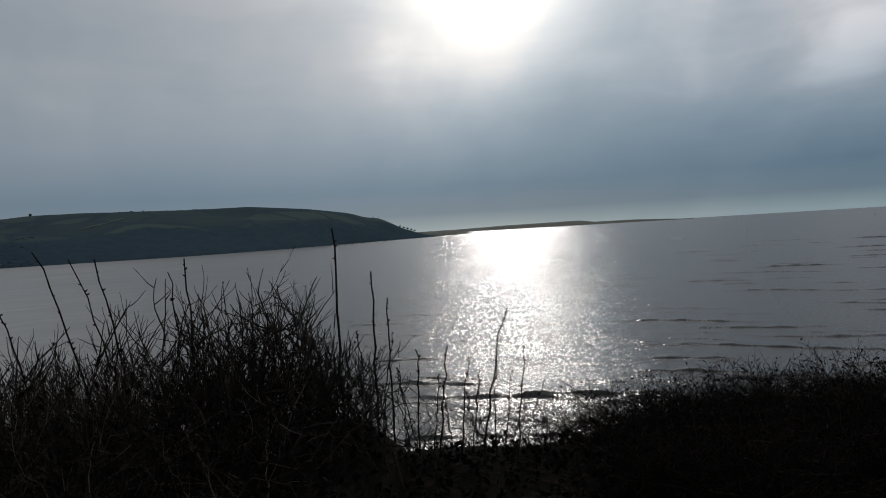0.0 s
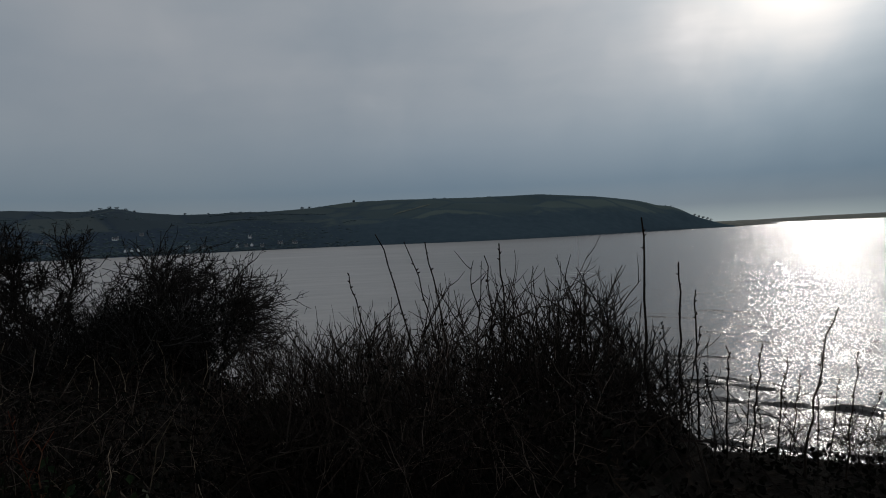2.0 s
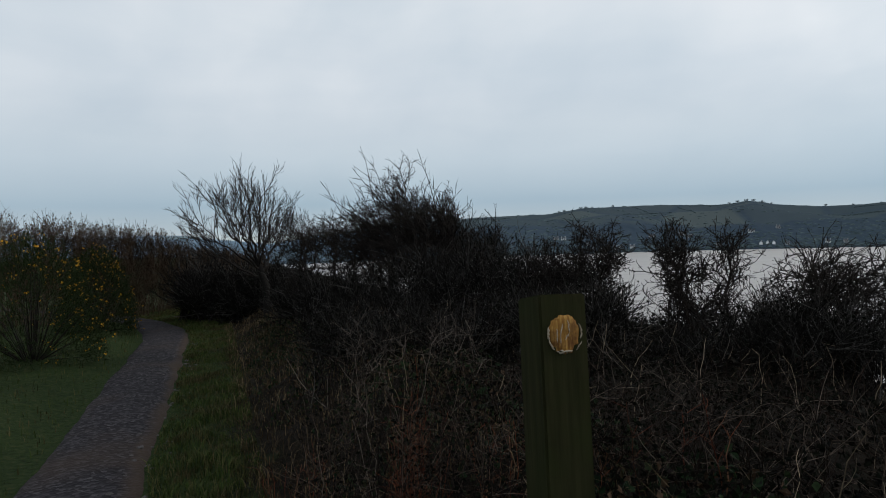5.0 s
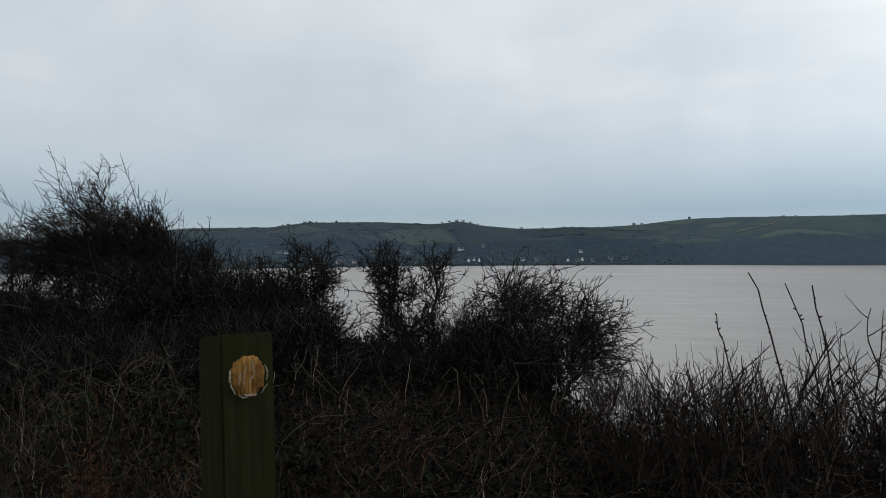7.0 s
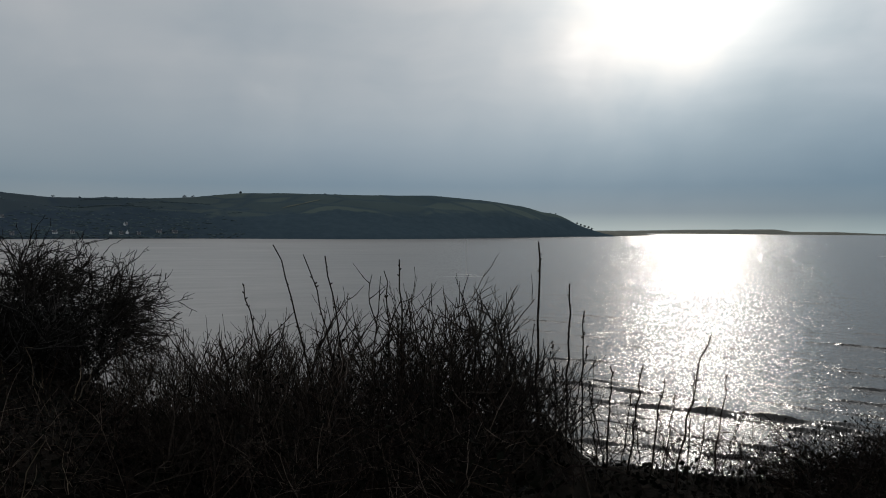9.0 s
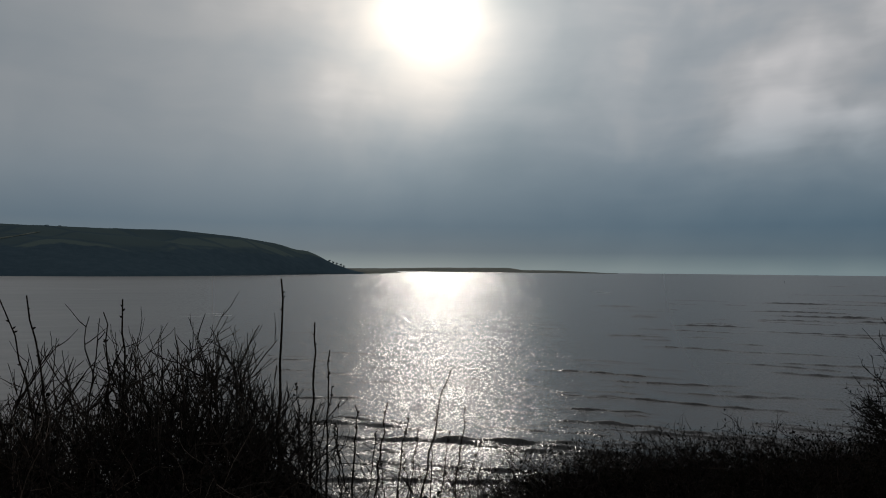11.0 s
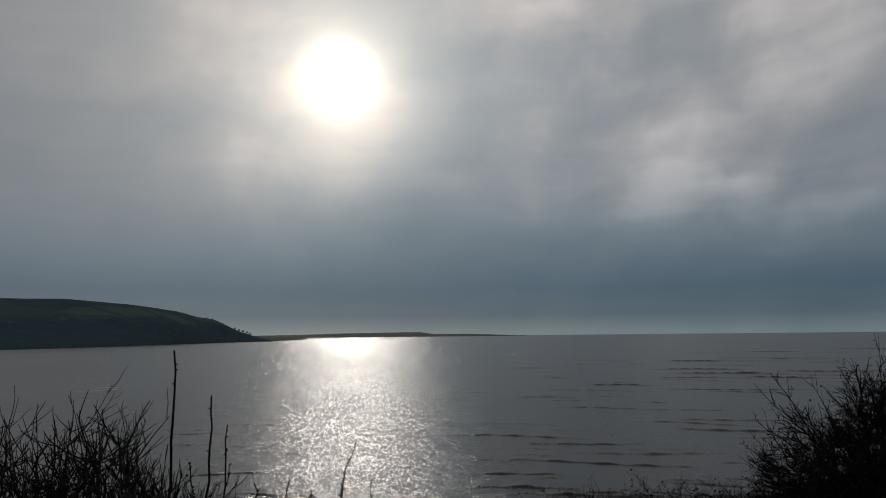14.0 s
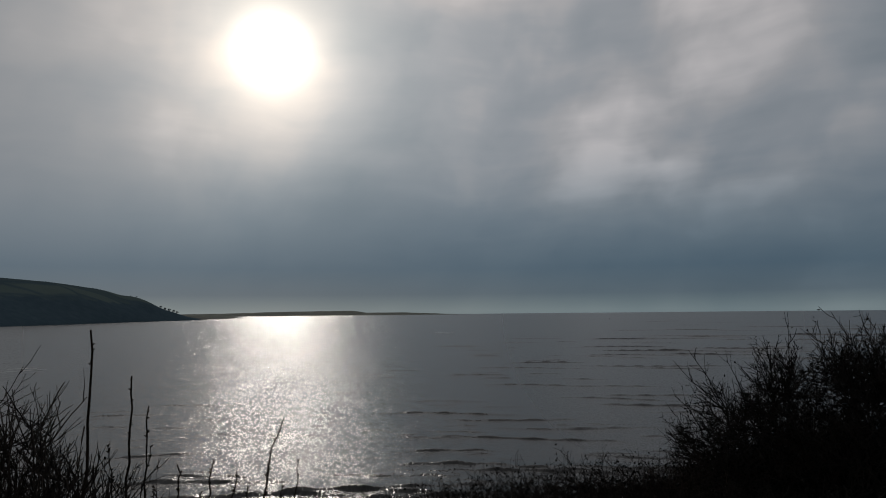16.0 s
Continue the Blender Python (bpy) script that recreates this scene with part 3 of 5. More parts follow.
def skeleton_lines(rng, roots, targets, tip=0.0022, gain=0.46, detour=0.55, cap=0.05):
    """Branches that join scattered targets to the roots, thicker towards the roots.
    Returns chains [(points, radii)], node places, outward directions, node radii."""
    pts = [np.asarray(r, float) for r in roots]
    par = [-1] * len(pts)
    far = [0.0] * len(pts)
    order = np.argsort(np.min(np.linalg.norm(targets[:, None] - np.array(pts)[None], axis=2), axis=1))
    P = np.empty((len(targets) + len(pts), 3))
    P[:len(pts)] = pts
    D = np.zeros(len(P))
    n = len(pts)
    for i in order:
        t = targets[i]
        d = np.linalg.norm(P[:n] - t, axis=1)
        k = int(np.argmin(d ** 1.5 + detour * D[:n] * 0.35))
        P[n], D[n] = t, D[k] + d[k]
        par.append(k)
        n += 1
    kids = [[] for _ in range(n)]
    for i in range(len(roots), n):
        kids[par[i]].append(i)
    load = np.ones(n)
    for i in range(n - 1, -1, -1):
        if par[i] >= 0:
            load[par[i]] += load[i]
    rad = np.minimum(tip * load ** gain, cap)
    chains = []
    stack = [(r, None) for r in range(len(roots))]
    while stack:
        i, before = stack.pop()
        line = ([before] if before is not None else []) + [i]
        while kids[line[-1]]:
            ks = sorted(kids[line[-1]], key=lambda q: -load[q])
            for q in ks[1:]:
                stack.append((q, line[-1]))
            line.append(ks[0])
        if len(line) < 2:
            continue
        L = P[line]
        R = rad[line].copy()
        if before is not None:
            R[0] = R[1] if len(R) > 1 else R[0]
        # a few bends between the nodes
        Q, S = [L[0]], [R[0]]
        for a, b, ra, rb in zip(L[:-1], L[1:], R[:-1], R[1:]):
            g = np.linalg.norm(b - a)
            Q += [a + (b - a) * 0.5 + rng.normal(0, 0.09 * g, 3), b]
            S += [(ra + rb) / 2, rb]
        chains.append((np.array(Q), np.array(S)))
    out = np.zeros((n, 3))
    for i in range(len(roots), n):
        out[i] = P[i] - P[par[i]]
    return chains, P[:n], unit(out), rad


def side_twigs(rng, A, per, length, radius, pull, spread=0.9, wobble=0.25, n=4):
    """Side twigs off bent twigs A (item, point, xyz), leaving at an angle."""
    m, k = A.shape[0], A.shape[1]
    i = np.repeat(np.arange(m), per)
    f = rng.uniform(0.15, 0.95, len(i)) * (k - 1)
    j = np.minimum(f.astype(int), k - 2)
    w = (f - j)[:, None]
    start = A[i, j] * (1 - w) + A[i, j + 1] * w
    along = unit(A[i, j + 1] - A[i, j])
    off = unit(np.cross(along, rng.normal(0, 1, along.shape)))
    return twig_lines(rng, start, unit(along + off * spread), length, radius, pull, wobble, n)


def joined(ob, label=""):
    return tagged(ob, label, kind="stuff")


def shrub(name, base, roots, lobes, label, category, seed, nodes=420, twigs=3, twig_len=0.34, twig_r=0.0018, pull=(0, 0, 0.5),
          leaves=0, leaf_size=0.022, wobble=0.30, bark=None, twig_mat=None, leaf_mat=None, second=4, third=2, tip=0.0022, cap=0.05,
          group="shrubs on the bank", detour=0.55, sweep=None, whips=0):
    """A bare or half-bare shrub: stems and branches, twigs, leaves, all in metres from its base."""
    rng = np.random.default_rng(seed)
    ob = thing(name, base, label, category, group)
    targets = crown_points(rng, lobes, nodes)
    chains, P, out, rad = skeleton_lines(rng, roots, targets, tip, cap=cap, detour=detour)
    thick = [c for c in chains if c[1].max() > 0.009]
    thin = [c for c in chains if c[1].max() <= 0.009]
    for c in thick:
        mesh_object("branch", *tubes([c], 6), bark or BARK, ob, smooth=True)
    if thin:
        joined(mesh_object("twig_spray", *tubes(thin, 4), bark or BARK, ob, smooth=True))
    # crooked twigs leave the branches all along their outer lengths
    a = np.concatenate([c[0][:-1] for c in chains])
    b = np.concatenate([c[0][1:] for c in chains])
    q = np.concatenate([c[1][1:] for c in chains])
    size = np.linalg.norm(b - a, axis=1) * np.clip(tip * 3.2 / q, 0.08, 1.0) ** 2
    src = rng.choice(len(a), nodes * twigs, p=size / size.sum())
    start = a[src] + (b - a)[src] * rng.uniform(0, 1, (len(src), 1))
    along = unit((b - a)[src])
    mid = np.average(targets, axis=0)
    away = unit(start - mid)
    way = unit(along * 0.75 + 0.8 * unit(np.cross(along, rng.normal(0, 1, along.shape))) + 0.45 * away)
    way = way if sweep is None else unit(way * 0.7 + np.asarray(sweep))
    A, R, d = twig_lines(rng, start, way, twig_len, twig_r, pull, wobble, 8)
    lines = [(A, R)]
    if second:
        B, R2, _ = side_twigs(rng, A, second, twig_len * 0.46, twig_r * 0.74, pull, 0.85, wobble * 0.9, 6)
        lines.append((B, R2))
        if third:
            C, R3, _ = side_twigs(rng, B, third, twig_len * 0.2, twig_r * 0.58, pull, 0.9, wobble * 0.9, 4)
            lines.append((C, R3))
    if whips:  # long shoots that stand out of the crown's top
        top = start[np.argsort(-start[:, 2])[:len(start) // 3]]
        seat = top[rng.choice(len(top), whips, replace=False)]
        W, RW, _ = twig_lines(rng, seat, unit(unit(seat - mid) * 0.5 + np.array([0, 0, 0.7]) + (0 if sweep is None else np.asarray(sweep))), twig_len * 1.7, twig_r * 1.15, pull, 0.16, 10)
        B, R2, _ = side_twigs(rng, W, 7, twig_len * 0.42, twig_r * 0.75, pull, 0.75, 0.22, 5)
        lines += [(W, RW), (B, R2)]
    flat = [(p, r) for P2, R2 in lines for p, r in zip(P2, R2)]
    joined(mesh_object("twig_spray", *tubes(flat, 3), twig_mat or TWIG, ob))
    if leaves:
        spots = np.concatenate([l[0].reshape(-1, 3) for l in lines])
        c = spots[rng.integers(0, len(spots), leaves)] + rng.normal(0, 0.012, (leaves, 3))
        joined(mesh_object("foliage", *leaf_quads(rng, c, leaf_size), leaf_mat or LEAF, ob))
    return ob


def stemmy(name, az, r, tips, label, seed, stems=40, foot_spread=0.22, side=8, side_len=0.20, rad=0.0050, pull=(0, 0, 0.9),
           leaves=0, leaf_size=0.02, group="bare scrub on the bank", mat=None, single=True, splay=0.55, spread=0.9, forks=2, bow=0.07):
    """Scrub of many slender stems that rise from one stool; tips: lobes of heading, elevation, range, radii, share."""
    rng = np.random.default_rng(seed)
    base = foot(az, r)
    ob = thing(name, base, label, "shrub", group)
    lobes = [lobe(base, *t) for t in tips]
    ends = crown_points(rng, lobes, stems)
    spots, whole = [], []
    for e in ends:
        b = np.array([e[0] * splay + rng.normal(0, foot_spread * 0.5), e[1] * splay + rng.normal(0, foot_spread * 0.5), 0.0])
        w = base + Vector(b)
        b[2] = ground_z(w.x, w.y) - base.z - 0.03
        n = 10
        t = np.linspace(0, 1, n)[:, None]
        m = b * 0.45 + e * 0.55 + np.append(rng.normal(0, bow, 2), rng.uniform(0.0, 0.12))
        P = (1 - t) ** 2 * b + 2 * t * (1 - t) * m + t * t * e
        P[1:-1] += rng.normal(0, 0.08 * bow, (n - 2, 3))
        q = rad * rng.uniform(0.6, 1.15)
        R = q * np.linspace(1.0, 0.36, n)
        A, R2, _ = side_twigs(rng, P[None, 3:], side, side_len, q * 0.62, pull, spread, 0.24, 7)
        B, R3, _ = side_twigs(rng, A, forks, side_len * 0.45, q * 0.44, pull, spread, 0.25, 5)
        lines = list(zip(A, R2)) + list(zip(B, R3))
        if single:
            stem = mesh_object("stem", *tubes([(P, R)], 4), mat or TWIG, ob)
            joined(mesh_object("twig_spray", *tubes(lines, 3), mat or TWIG, stem))
        else:
            whole += [(P, R)] + lines
        spots.append(A.reshape(-1, 3))
    if whole:
        joined(mesh_object("stem_tangle", *tubes(whole, 3), mat or TWIG, ob))
    if leaves:
        spots = np.concatenate(spots)
        c = spots[rng.integers(0, len(spots), leaves)] + rng.normal(0, 0.012, (leaves, 3))
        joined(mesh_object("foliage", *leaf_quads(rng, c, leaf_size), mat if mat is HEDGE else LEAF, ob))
    return ob


def at_view(az, el, r):
    """A place seen under a heading and an elevation at r metres over the ground."""
    p = polar(az, r)
    p.z = EYE + r * math.tan(radians(el))
    return p


def lobe(base, az, el, r, radii, share):
    """An ellipsoid of crown round a place, in the shrub's own metres; radii across the view, along it, upwards."""
    c = at_view(az, el, r) - base
    a = math.radians(az)
    across, along, up = radii
    rx = math.hypot(across * math.cos(a), along * math.sin(a))
    ry = math.hypot(across * math.sin(a), along * math.cos(a))
    return (tuple(c), (rx, ry, up), share)


def foot(az, r):
    p = polar(az, r)
    p.z = ground_z(p.x, p.y) - 0.03
    return p


def thorn(name, az, r, lobes, label, seed, stems=3, spread=0.15, **kw):
    b = foot(az, r)
    rng = np.random.default_rng(seed + 900)
    roots = [np.array([rng.normal(0, spread), rng.normal(0, spread), -0.05]) for _ in range(stems)]
    return shrub(name, b, roots, [lobe(b, *l) for l in lobes], label, kw.pop("category", "shrub"), seed, **kw)


BRIAR = varied("briar_stem", [(0.006, 0.005, 0.004), (0.010, 0.007, 0.006), (0.011, 0.009, 0.008), (0.032, 0.019, 0.014), (0.165, 0.130, 0.105)], 0.75)
# windswept thorn behind the post, with its long top
thorn("hawthorn", -26.0, 9.0, [(-28.2, 2.9, 9.0, (0.26, 0.3, 0.34), 0.9), (-30.6, 0.4, 9.0, (0.40, 0.4, 0.28), 1.6), (-25.2, 1.0, 9, (0.50, 0.5, 0.36), 3.4),
                               (-21.6, -0.7, 9, (0.30, 0.5, 0.32), 1.6), (-26.8, -0.8, 9, (0.9, 0.6, 0.42), 5.2), (-22.5, -3.2, 9, (0.7, 0.6, 0.45), 2.6), (-25.5, -4.4, 9, (1.1, 0.6, 0.5), 2)],
      "dark windswept bare hawthorn leaning over the bank", 11, stems=6, spread=0.35, whips=46, nodes=280, twigs=4, twig_len=0.42, twig_r=0.0050, pull=(-0.20, 0.0, 0.22), tip=0.0054, wobble=0.34,
      sweep=(-0.42, 0, 0.30), second=6, third=2, detour=1.6)
# lone small tree by the path
def path_tree():
    """A small bare tree: a leaning trunk, ascending limbs that fan out, ever finer twigs curving upwards."""
    rng = np.random.default_rng(12)
    b = foot(-38.2, 14.0)
    ob = thing("path_tree", b, "small bare tree with a leaning trunk and a wide airy crown", "tree", "trees by the path")
    at = lambda az, el, r=14.0: np.array(at_view(az, el, r) - b)
    fork = at(-38.75, -1.3)
    t = np.linspace(0, 1, 9)[:, None]
    trunk = np.array([0.0, 0, -0.05]) * (1 - t) + fork * t + np.sin(t * 3.1) * np.array([0.06, 0.0, 0]) + rng.normal(0, 0.008, (9, 3))
    mesh_object("trunk", *tubes([(trunk, np.linspace(0.092, 0.060, 9) * np.array([1.25, 1.05, 1, 1, 1, 1, 1, 1, 1.05]))], 9), THICKET, ob, smooth=True)
    sprays = []
    # tip heading and elevation, range, thickness, where on the trunk it leaves
    for az, el, r, q, f in [(-44.9, 1.9, 13.6, 0.030, 0.80), (-44.2, 3.7, 14.3, 0.034, 0.95), (-42.6, 5.3, 13.8, 0.040, 1.0), (-41.0, 6.2, 14.4, 0.044, 1.0), (-39.6, 6.6, 13.7, 0.046, 1.0), (-38.2, 6.4, 14.2, 0.042, 1.0),
                            (-36.9, 5.4, 13.8, 0.036, 1.0), (-35.7, 3.6, 14.3, 0.032, 0.92), (-35.3, 1.7, 13.9, 0.026, 0.85), (-42.9, 1.0, 14.5, 0.024, 0.72), (-40.0, 4.9, 14.8, 0.036, 1.0), (-37.6, 4.2, 13.3, 0.032, 0.95),
                            (-41.8, 4.0, 13.2, 0.032, 0.95), (-36.6, 2.6, 14.8, 0.026, 0.85)]:
        tip, root = at(-40.2 + (az + 40.2) * 0.80, el * 0.80 - 0.4, r), trunk[0] * (1 - f) + trunk[-1] * f + np.sin(f * 3.1) * np.array([0.06, 0, 0])
        n = 12
        t = np.linspace(0, 1, n)[:, None]
        side = (tip - root) * np.array([1, 1, 0])
        knee = root + 0.55 * side + np.array([0, 0, 0.34 * (tip - root)[2]])
        P = (1 - t) ** 2 * root + 2 * t * (1 - t) * knee + t * t * tip
        P[1:-1] += rng.normal(0, 0.028, (n - 2, 3))
        limb = mesh_object("limb", *tubes([(P, 0.72 * q * np.linspace(1.0, 0.18, n) ** 0.9)], 6), BARK, ob, smooth=True)
        A, R, _ = side_twigs(rng, P[None, 2:], 9, 0.60, q * 0.24, (0, 0, 0.50), 0.66, 0.13, 9)
        B, R2, _ = side_twigs(rng, A, 5, 0.32, 0.0056, (0, 0, 0.50), 0.60, 0.13, 6)
        C, R3, _ = side_twigs(rng, B, 3, 0.17, 0.0042, (0, 0, 0.5), 0.6, 0.14, 4)
        joined(mesh_object("twig_spray", *tubes(list(zip(A, R)) + list(zip(B, R2)) + list(zip(C, R3)), 3), TWIG, limb))


path_tree()
thorn("blackthorn", -34.5, 10.5, [(-34.4, -0.1, 10.5, (0.40, 0.5, 0.20), 3.5), (-33, -3.0, 10.5, (0.9, 0.5, 0.5), 3)],
      "low tangled bare blackthorn under the taller thorn", 13, nodes=110, twigs=4, twig_len=0.44, twig_r=0.0048, pull=(-0.2, 0, 0.3), sweep=(-0.3, 0, 0.2), wobble=0.42, tip=0.0048)
thorn("blackthorn", -13.4, 6.4, [(-13.7, -0.9, 6.4, (0.13, 0.3, 0.13), 1.0), (-12.0, -1.2, 6.4, (0.08, 0.3, 0.15), 0.8), (-16.2, -2.2, 6.4, (0.28, 0.3, 0.22), 1.6), (-12.3, -3.4, 6.4, (0.09, 0.3, 0.22), 1.0), (-14.4, -5.0, 6.4, (0.42, 0.4, 0.36), 6)],
      "dark upright blackthorn with budded twigs", 14, stems=5, spread=0.22, nodes=110, twigs=4, twig_len=0.26, twig_r=0.0046, pull=(0.03, 0, 0.30), leaves=300, leaf_size=0.016, tip=0.0040, second=5, third=2, wobble=0.56, detour=0.9)
thorn("blackthorn", -5.8, 6.2, [(-6.6, -1.0, 6.2, (0.12, 0.3, 0.14), 1.2), (-3.2, -1.8, 6.2, (0.10, 0.3, 0.14), 1.0), (-6.9, -3.2, 6.2, (0.08, 0.3, 0.14), 0.6), (-5.4, -4.6, 6.2, (0.28, 0.35, 0.28), 4.0), (-4.6, -7.6, 6.2, (0.36, 0.35, 0.24), 4.0)],
      "dark upright blackthorn beside a gap to the water", 15, stems=4, spread=0.16, nodes=110, twigs=4, twig_len=0.25, twig_r=0.0046, pull=(0.03, 0, 0.30), leaves=300, leaf_size=0.016, tip=0.0040, second=5, third=2, wobble=0.56, detour=0.9)
thorn("hawthorn", 3.2, 5.2, [(2.2, -3.7, 5.2, (0.14, 0.3, 0.10), 1.8), (3.8, -4.5, 5.2, (0.22, 0.3, 0.12), 2.4), (7.6, -5.6, 5.2, (0.19, 0.3, 0.16), 2.4), (2.4, -7.0, 5.2, (0.36, 0.35, 0.22), 3),
                             (8.2, -8.2, 5.2, (0.20, 0.25, 0.18), 1.8), (1.2, -9.5, 5.2, (0.45, 0.4, 0.25), 2)],
      "dense hawthorn combed sideways by the wind", 16, stems=5, spread=0.25, nodes=130, twigs=4, twig_len=0.36, twig_r=0.0044, pull=(0.34, -0.05, 0.02), sweep=(0.30, -0.08, 0.04), wobble=0.55, second=4, third=2, tip=0.0038, detour=1.0)
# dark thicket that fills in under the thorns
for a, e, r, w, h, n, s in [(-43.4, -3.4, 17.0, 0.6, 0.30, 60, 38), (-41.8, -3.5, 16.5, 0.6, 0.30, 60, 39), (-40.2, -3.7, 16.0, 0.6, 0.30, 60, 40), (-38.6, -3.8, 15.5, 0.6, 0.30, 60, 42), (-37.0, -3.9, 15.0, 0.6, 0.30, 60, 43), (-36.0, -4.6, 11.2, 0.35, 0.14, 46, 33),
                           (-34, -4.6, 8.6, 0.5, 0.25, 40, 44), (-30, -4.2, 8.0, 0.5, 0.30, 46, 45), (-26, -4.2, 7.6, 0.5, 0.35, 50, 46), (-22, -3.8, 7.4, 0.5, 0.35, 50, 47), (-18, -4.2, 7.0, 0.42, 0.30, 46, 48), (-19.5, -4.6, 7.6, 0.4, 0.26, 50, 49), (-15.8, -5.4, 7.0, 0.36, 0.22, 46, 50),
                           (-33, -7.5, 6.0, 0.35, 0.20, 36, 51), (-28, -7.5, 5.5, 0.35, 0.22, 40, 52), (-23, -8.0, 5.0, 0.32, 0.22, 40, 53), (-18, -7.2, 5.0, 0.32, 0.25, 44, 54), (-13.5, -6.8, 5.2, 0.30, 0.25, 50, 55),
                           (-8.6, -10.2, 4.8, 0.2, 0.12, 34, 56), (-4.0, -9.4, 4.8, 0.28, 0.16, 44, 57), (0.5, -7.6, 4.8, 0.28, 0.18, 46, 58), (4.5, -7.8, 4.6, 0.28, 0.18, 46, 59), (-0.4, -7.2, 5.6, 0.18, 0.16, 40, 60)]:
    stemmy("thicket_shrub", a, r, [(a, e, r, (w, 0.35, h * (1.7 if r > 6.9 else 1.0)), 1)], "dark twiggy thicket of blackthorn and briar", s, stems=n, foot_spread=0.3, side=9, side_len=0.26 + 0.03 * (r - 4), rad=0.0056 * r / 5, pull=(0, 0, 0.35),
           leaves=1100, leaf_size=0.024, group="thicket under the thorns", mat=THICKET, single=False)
for a, e, r, s in [(-35, -12.5, 3.4, 71), (-31, -13.0, 2.9, 72), (-27, -12.5, 2.8, 73), (-23.5, -14, 2.5, 74), (-13.5, -13.5, 2.6, 75), (-9, -14.5, 2.4, 76), (-4.5, -13.2, 2.6, 77), (0, -14.5, 2.4, 78), (5, -13.5, 2.5, 79),
                   (21, -14.5, 2.2, 82), (27, -14.0, 2.2, 83), (33, -14.5, 2.2, 84)]:
    stemmy("briar", a, r, [(a, e, r, (0.20, 0.25, 0.13), 1), (a, e - 4, r, (0.2, 0.25, 0.08), 0.6)], "tangle of thin arching briar stems", s, stems=20, foot_spread=0.35, side=6, side_len=0.22, rad=0.0023,
           pull=(0, 0, -0.15), leaves=260, leaf_size=0.02, group="briars on the near bank", mat=BRIAR, single=False)
# taller pale briars in front of the thicket
PALE_BRIAR = varied("pale_briar", [(0.012, 0.009, 0.008), (0.026, 0.020, 0.016), (0.060, 0.048, 0.040), (0.17, 0.142, 0.118)], 0.75)
for a, e, r, n, s in [(-34.5, -9.0, 3.6, 7, 161), (-31.0, -8.2, 4.2, 8, 162), (-27.4, -7.6, 4.4, 9, 163), (-24.0, -8.4, 4.0, 8, 164), (-13.0, -11.0, 3.4, 5, 165), (-6.5, -12.4, 3.0, 5, 166)]:
    stemmy("briar", a, r, [(a, e, r, (0.26, 0.25, 0.20), 1)], "tall pale briar with forked thorny twigs", s, stems=n, foot_spread=0.3, side=5, side_len=0.22, rad=0.0032,
           pull=(0, 0, 0.2), group="briars on the near bank", mat=PALE_BRIAR, single=False, spread=0.95, forks=3, bow=0.14)
# slender scrub by the water gap
for a, e, r, w, h, n, s in [(9.0, -11.0, 4.4, 0.2, 0.12, 26, 91), (11.0, -13.5, 4.0, 0.2, 0.10, 24, 92), (15.5, -9.8, 3.4, 0.12, 0.10, 18, 93), (15, -14.5, 3.2, 0.2, 0.08, 24, 94), (13.0, -10.0, 3.8, 0.16, 0.10, 28, 17), (17.5, -9.0, 3.2, 0.18, 0.09, 34, 18), (22.5, -8.8, 2.9, 0.18, 0.09, 38, 19), (27.5, -8.0, 2.9, 0.18, 0.11, 44, 20),
                           (32.0, -7.2, 2.9, 0.17, 0.12, 50, 21), (36.8, -7.4, 2.8, 0.14, 0.12, 44, 22)]:
    stemmy("scrub_willow", a, r, [(a, e - 1.0, r, (w * 1.15, 0.25, h * 1.3), 2), (a, e - 6.0, r - 0.1, (w, 0.25, 0.08), 1.0)],
           "bare twiggy scrub of many thin upright stems", s, stems=int(n * 0.7), side=5, side_len=0.22, rad=0.0054, pull=(0, 0, 0.50), mat=SCRUB, splay=0.30, spread=0.72, forks=2, bow=0.11)
for a, e, r, n, s in [(8.0, -12.6, 4.4, 34, 111), (11.2, -13.6, 4.0, 34, 112), (14.6, -13.6, 3.7, 34, 113), (18.2, -13.2, 3.4, 36, 114), (22.0, -13.0, 3.2, 36, 115), (26.0, -13.0, 3.1, 36, 116), (30.0, -13.0, 3.0, 36, 117), (9.6, -10.4, 4.6, 34, 118), (12.6, -10.8, 4.2, 34, 119), (15.8, -10.8, 3.8, 34, 120), (19.6, -10.6, 3.5, 34, 121), (23.6, -10.6, 3.3, 34, 122)]:
    stemmy("scrub_willow", a, r, [(a, e, r, (0.17, 0.25, 0.09), 1), (a, e - 4, r, (0.17, 0.25, 0.06), 1)], "dense tangled foot of the bare scrub", s, stems=n, side=7, side_len=0.20, rad=0.0036, leaves=120, leaf_size=0.014, mat=SCRUB, single=False, spread=0.75)
for a, e, n, s in [(37.0, -12.5, 40, 27), (40.2, -14.0, 40, 28), (32, -12, 36, 29)]:
    stemmy("scrub_willow", a, 2.7, [(a, e, 2.7, (0.13, 0.25, 0.12), 1)], "dense dark foot of the bare scrub", s, stems=int(n * 0.7), side=7, side_len=0.20, rad=0.0040, leaves=150, leaf_size=0.014, mat=SCRUB, spread=0.75)
stemmy("scrub_willow", 41.5, 2.9, [(41.0, -11.5, 2.9, (0.06, 0.2, 0.10), 1), (43.2, -15.5, 2.9, (0.10, 0.2, 0.05), 1)], "thin bare stems at the edge of the scrub", 23, stems=10, side=5, side_len=0.14)
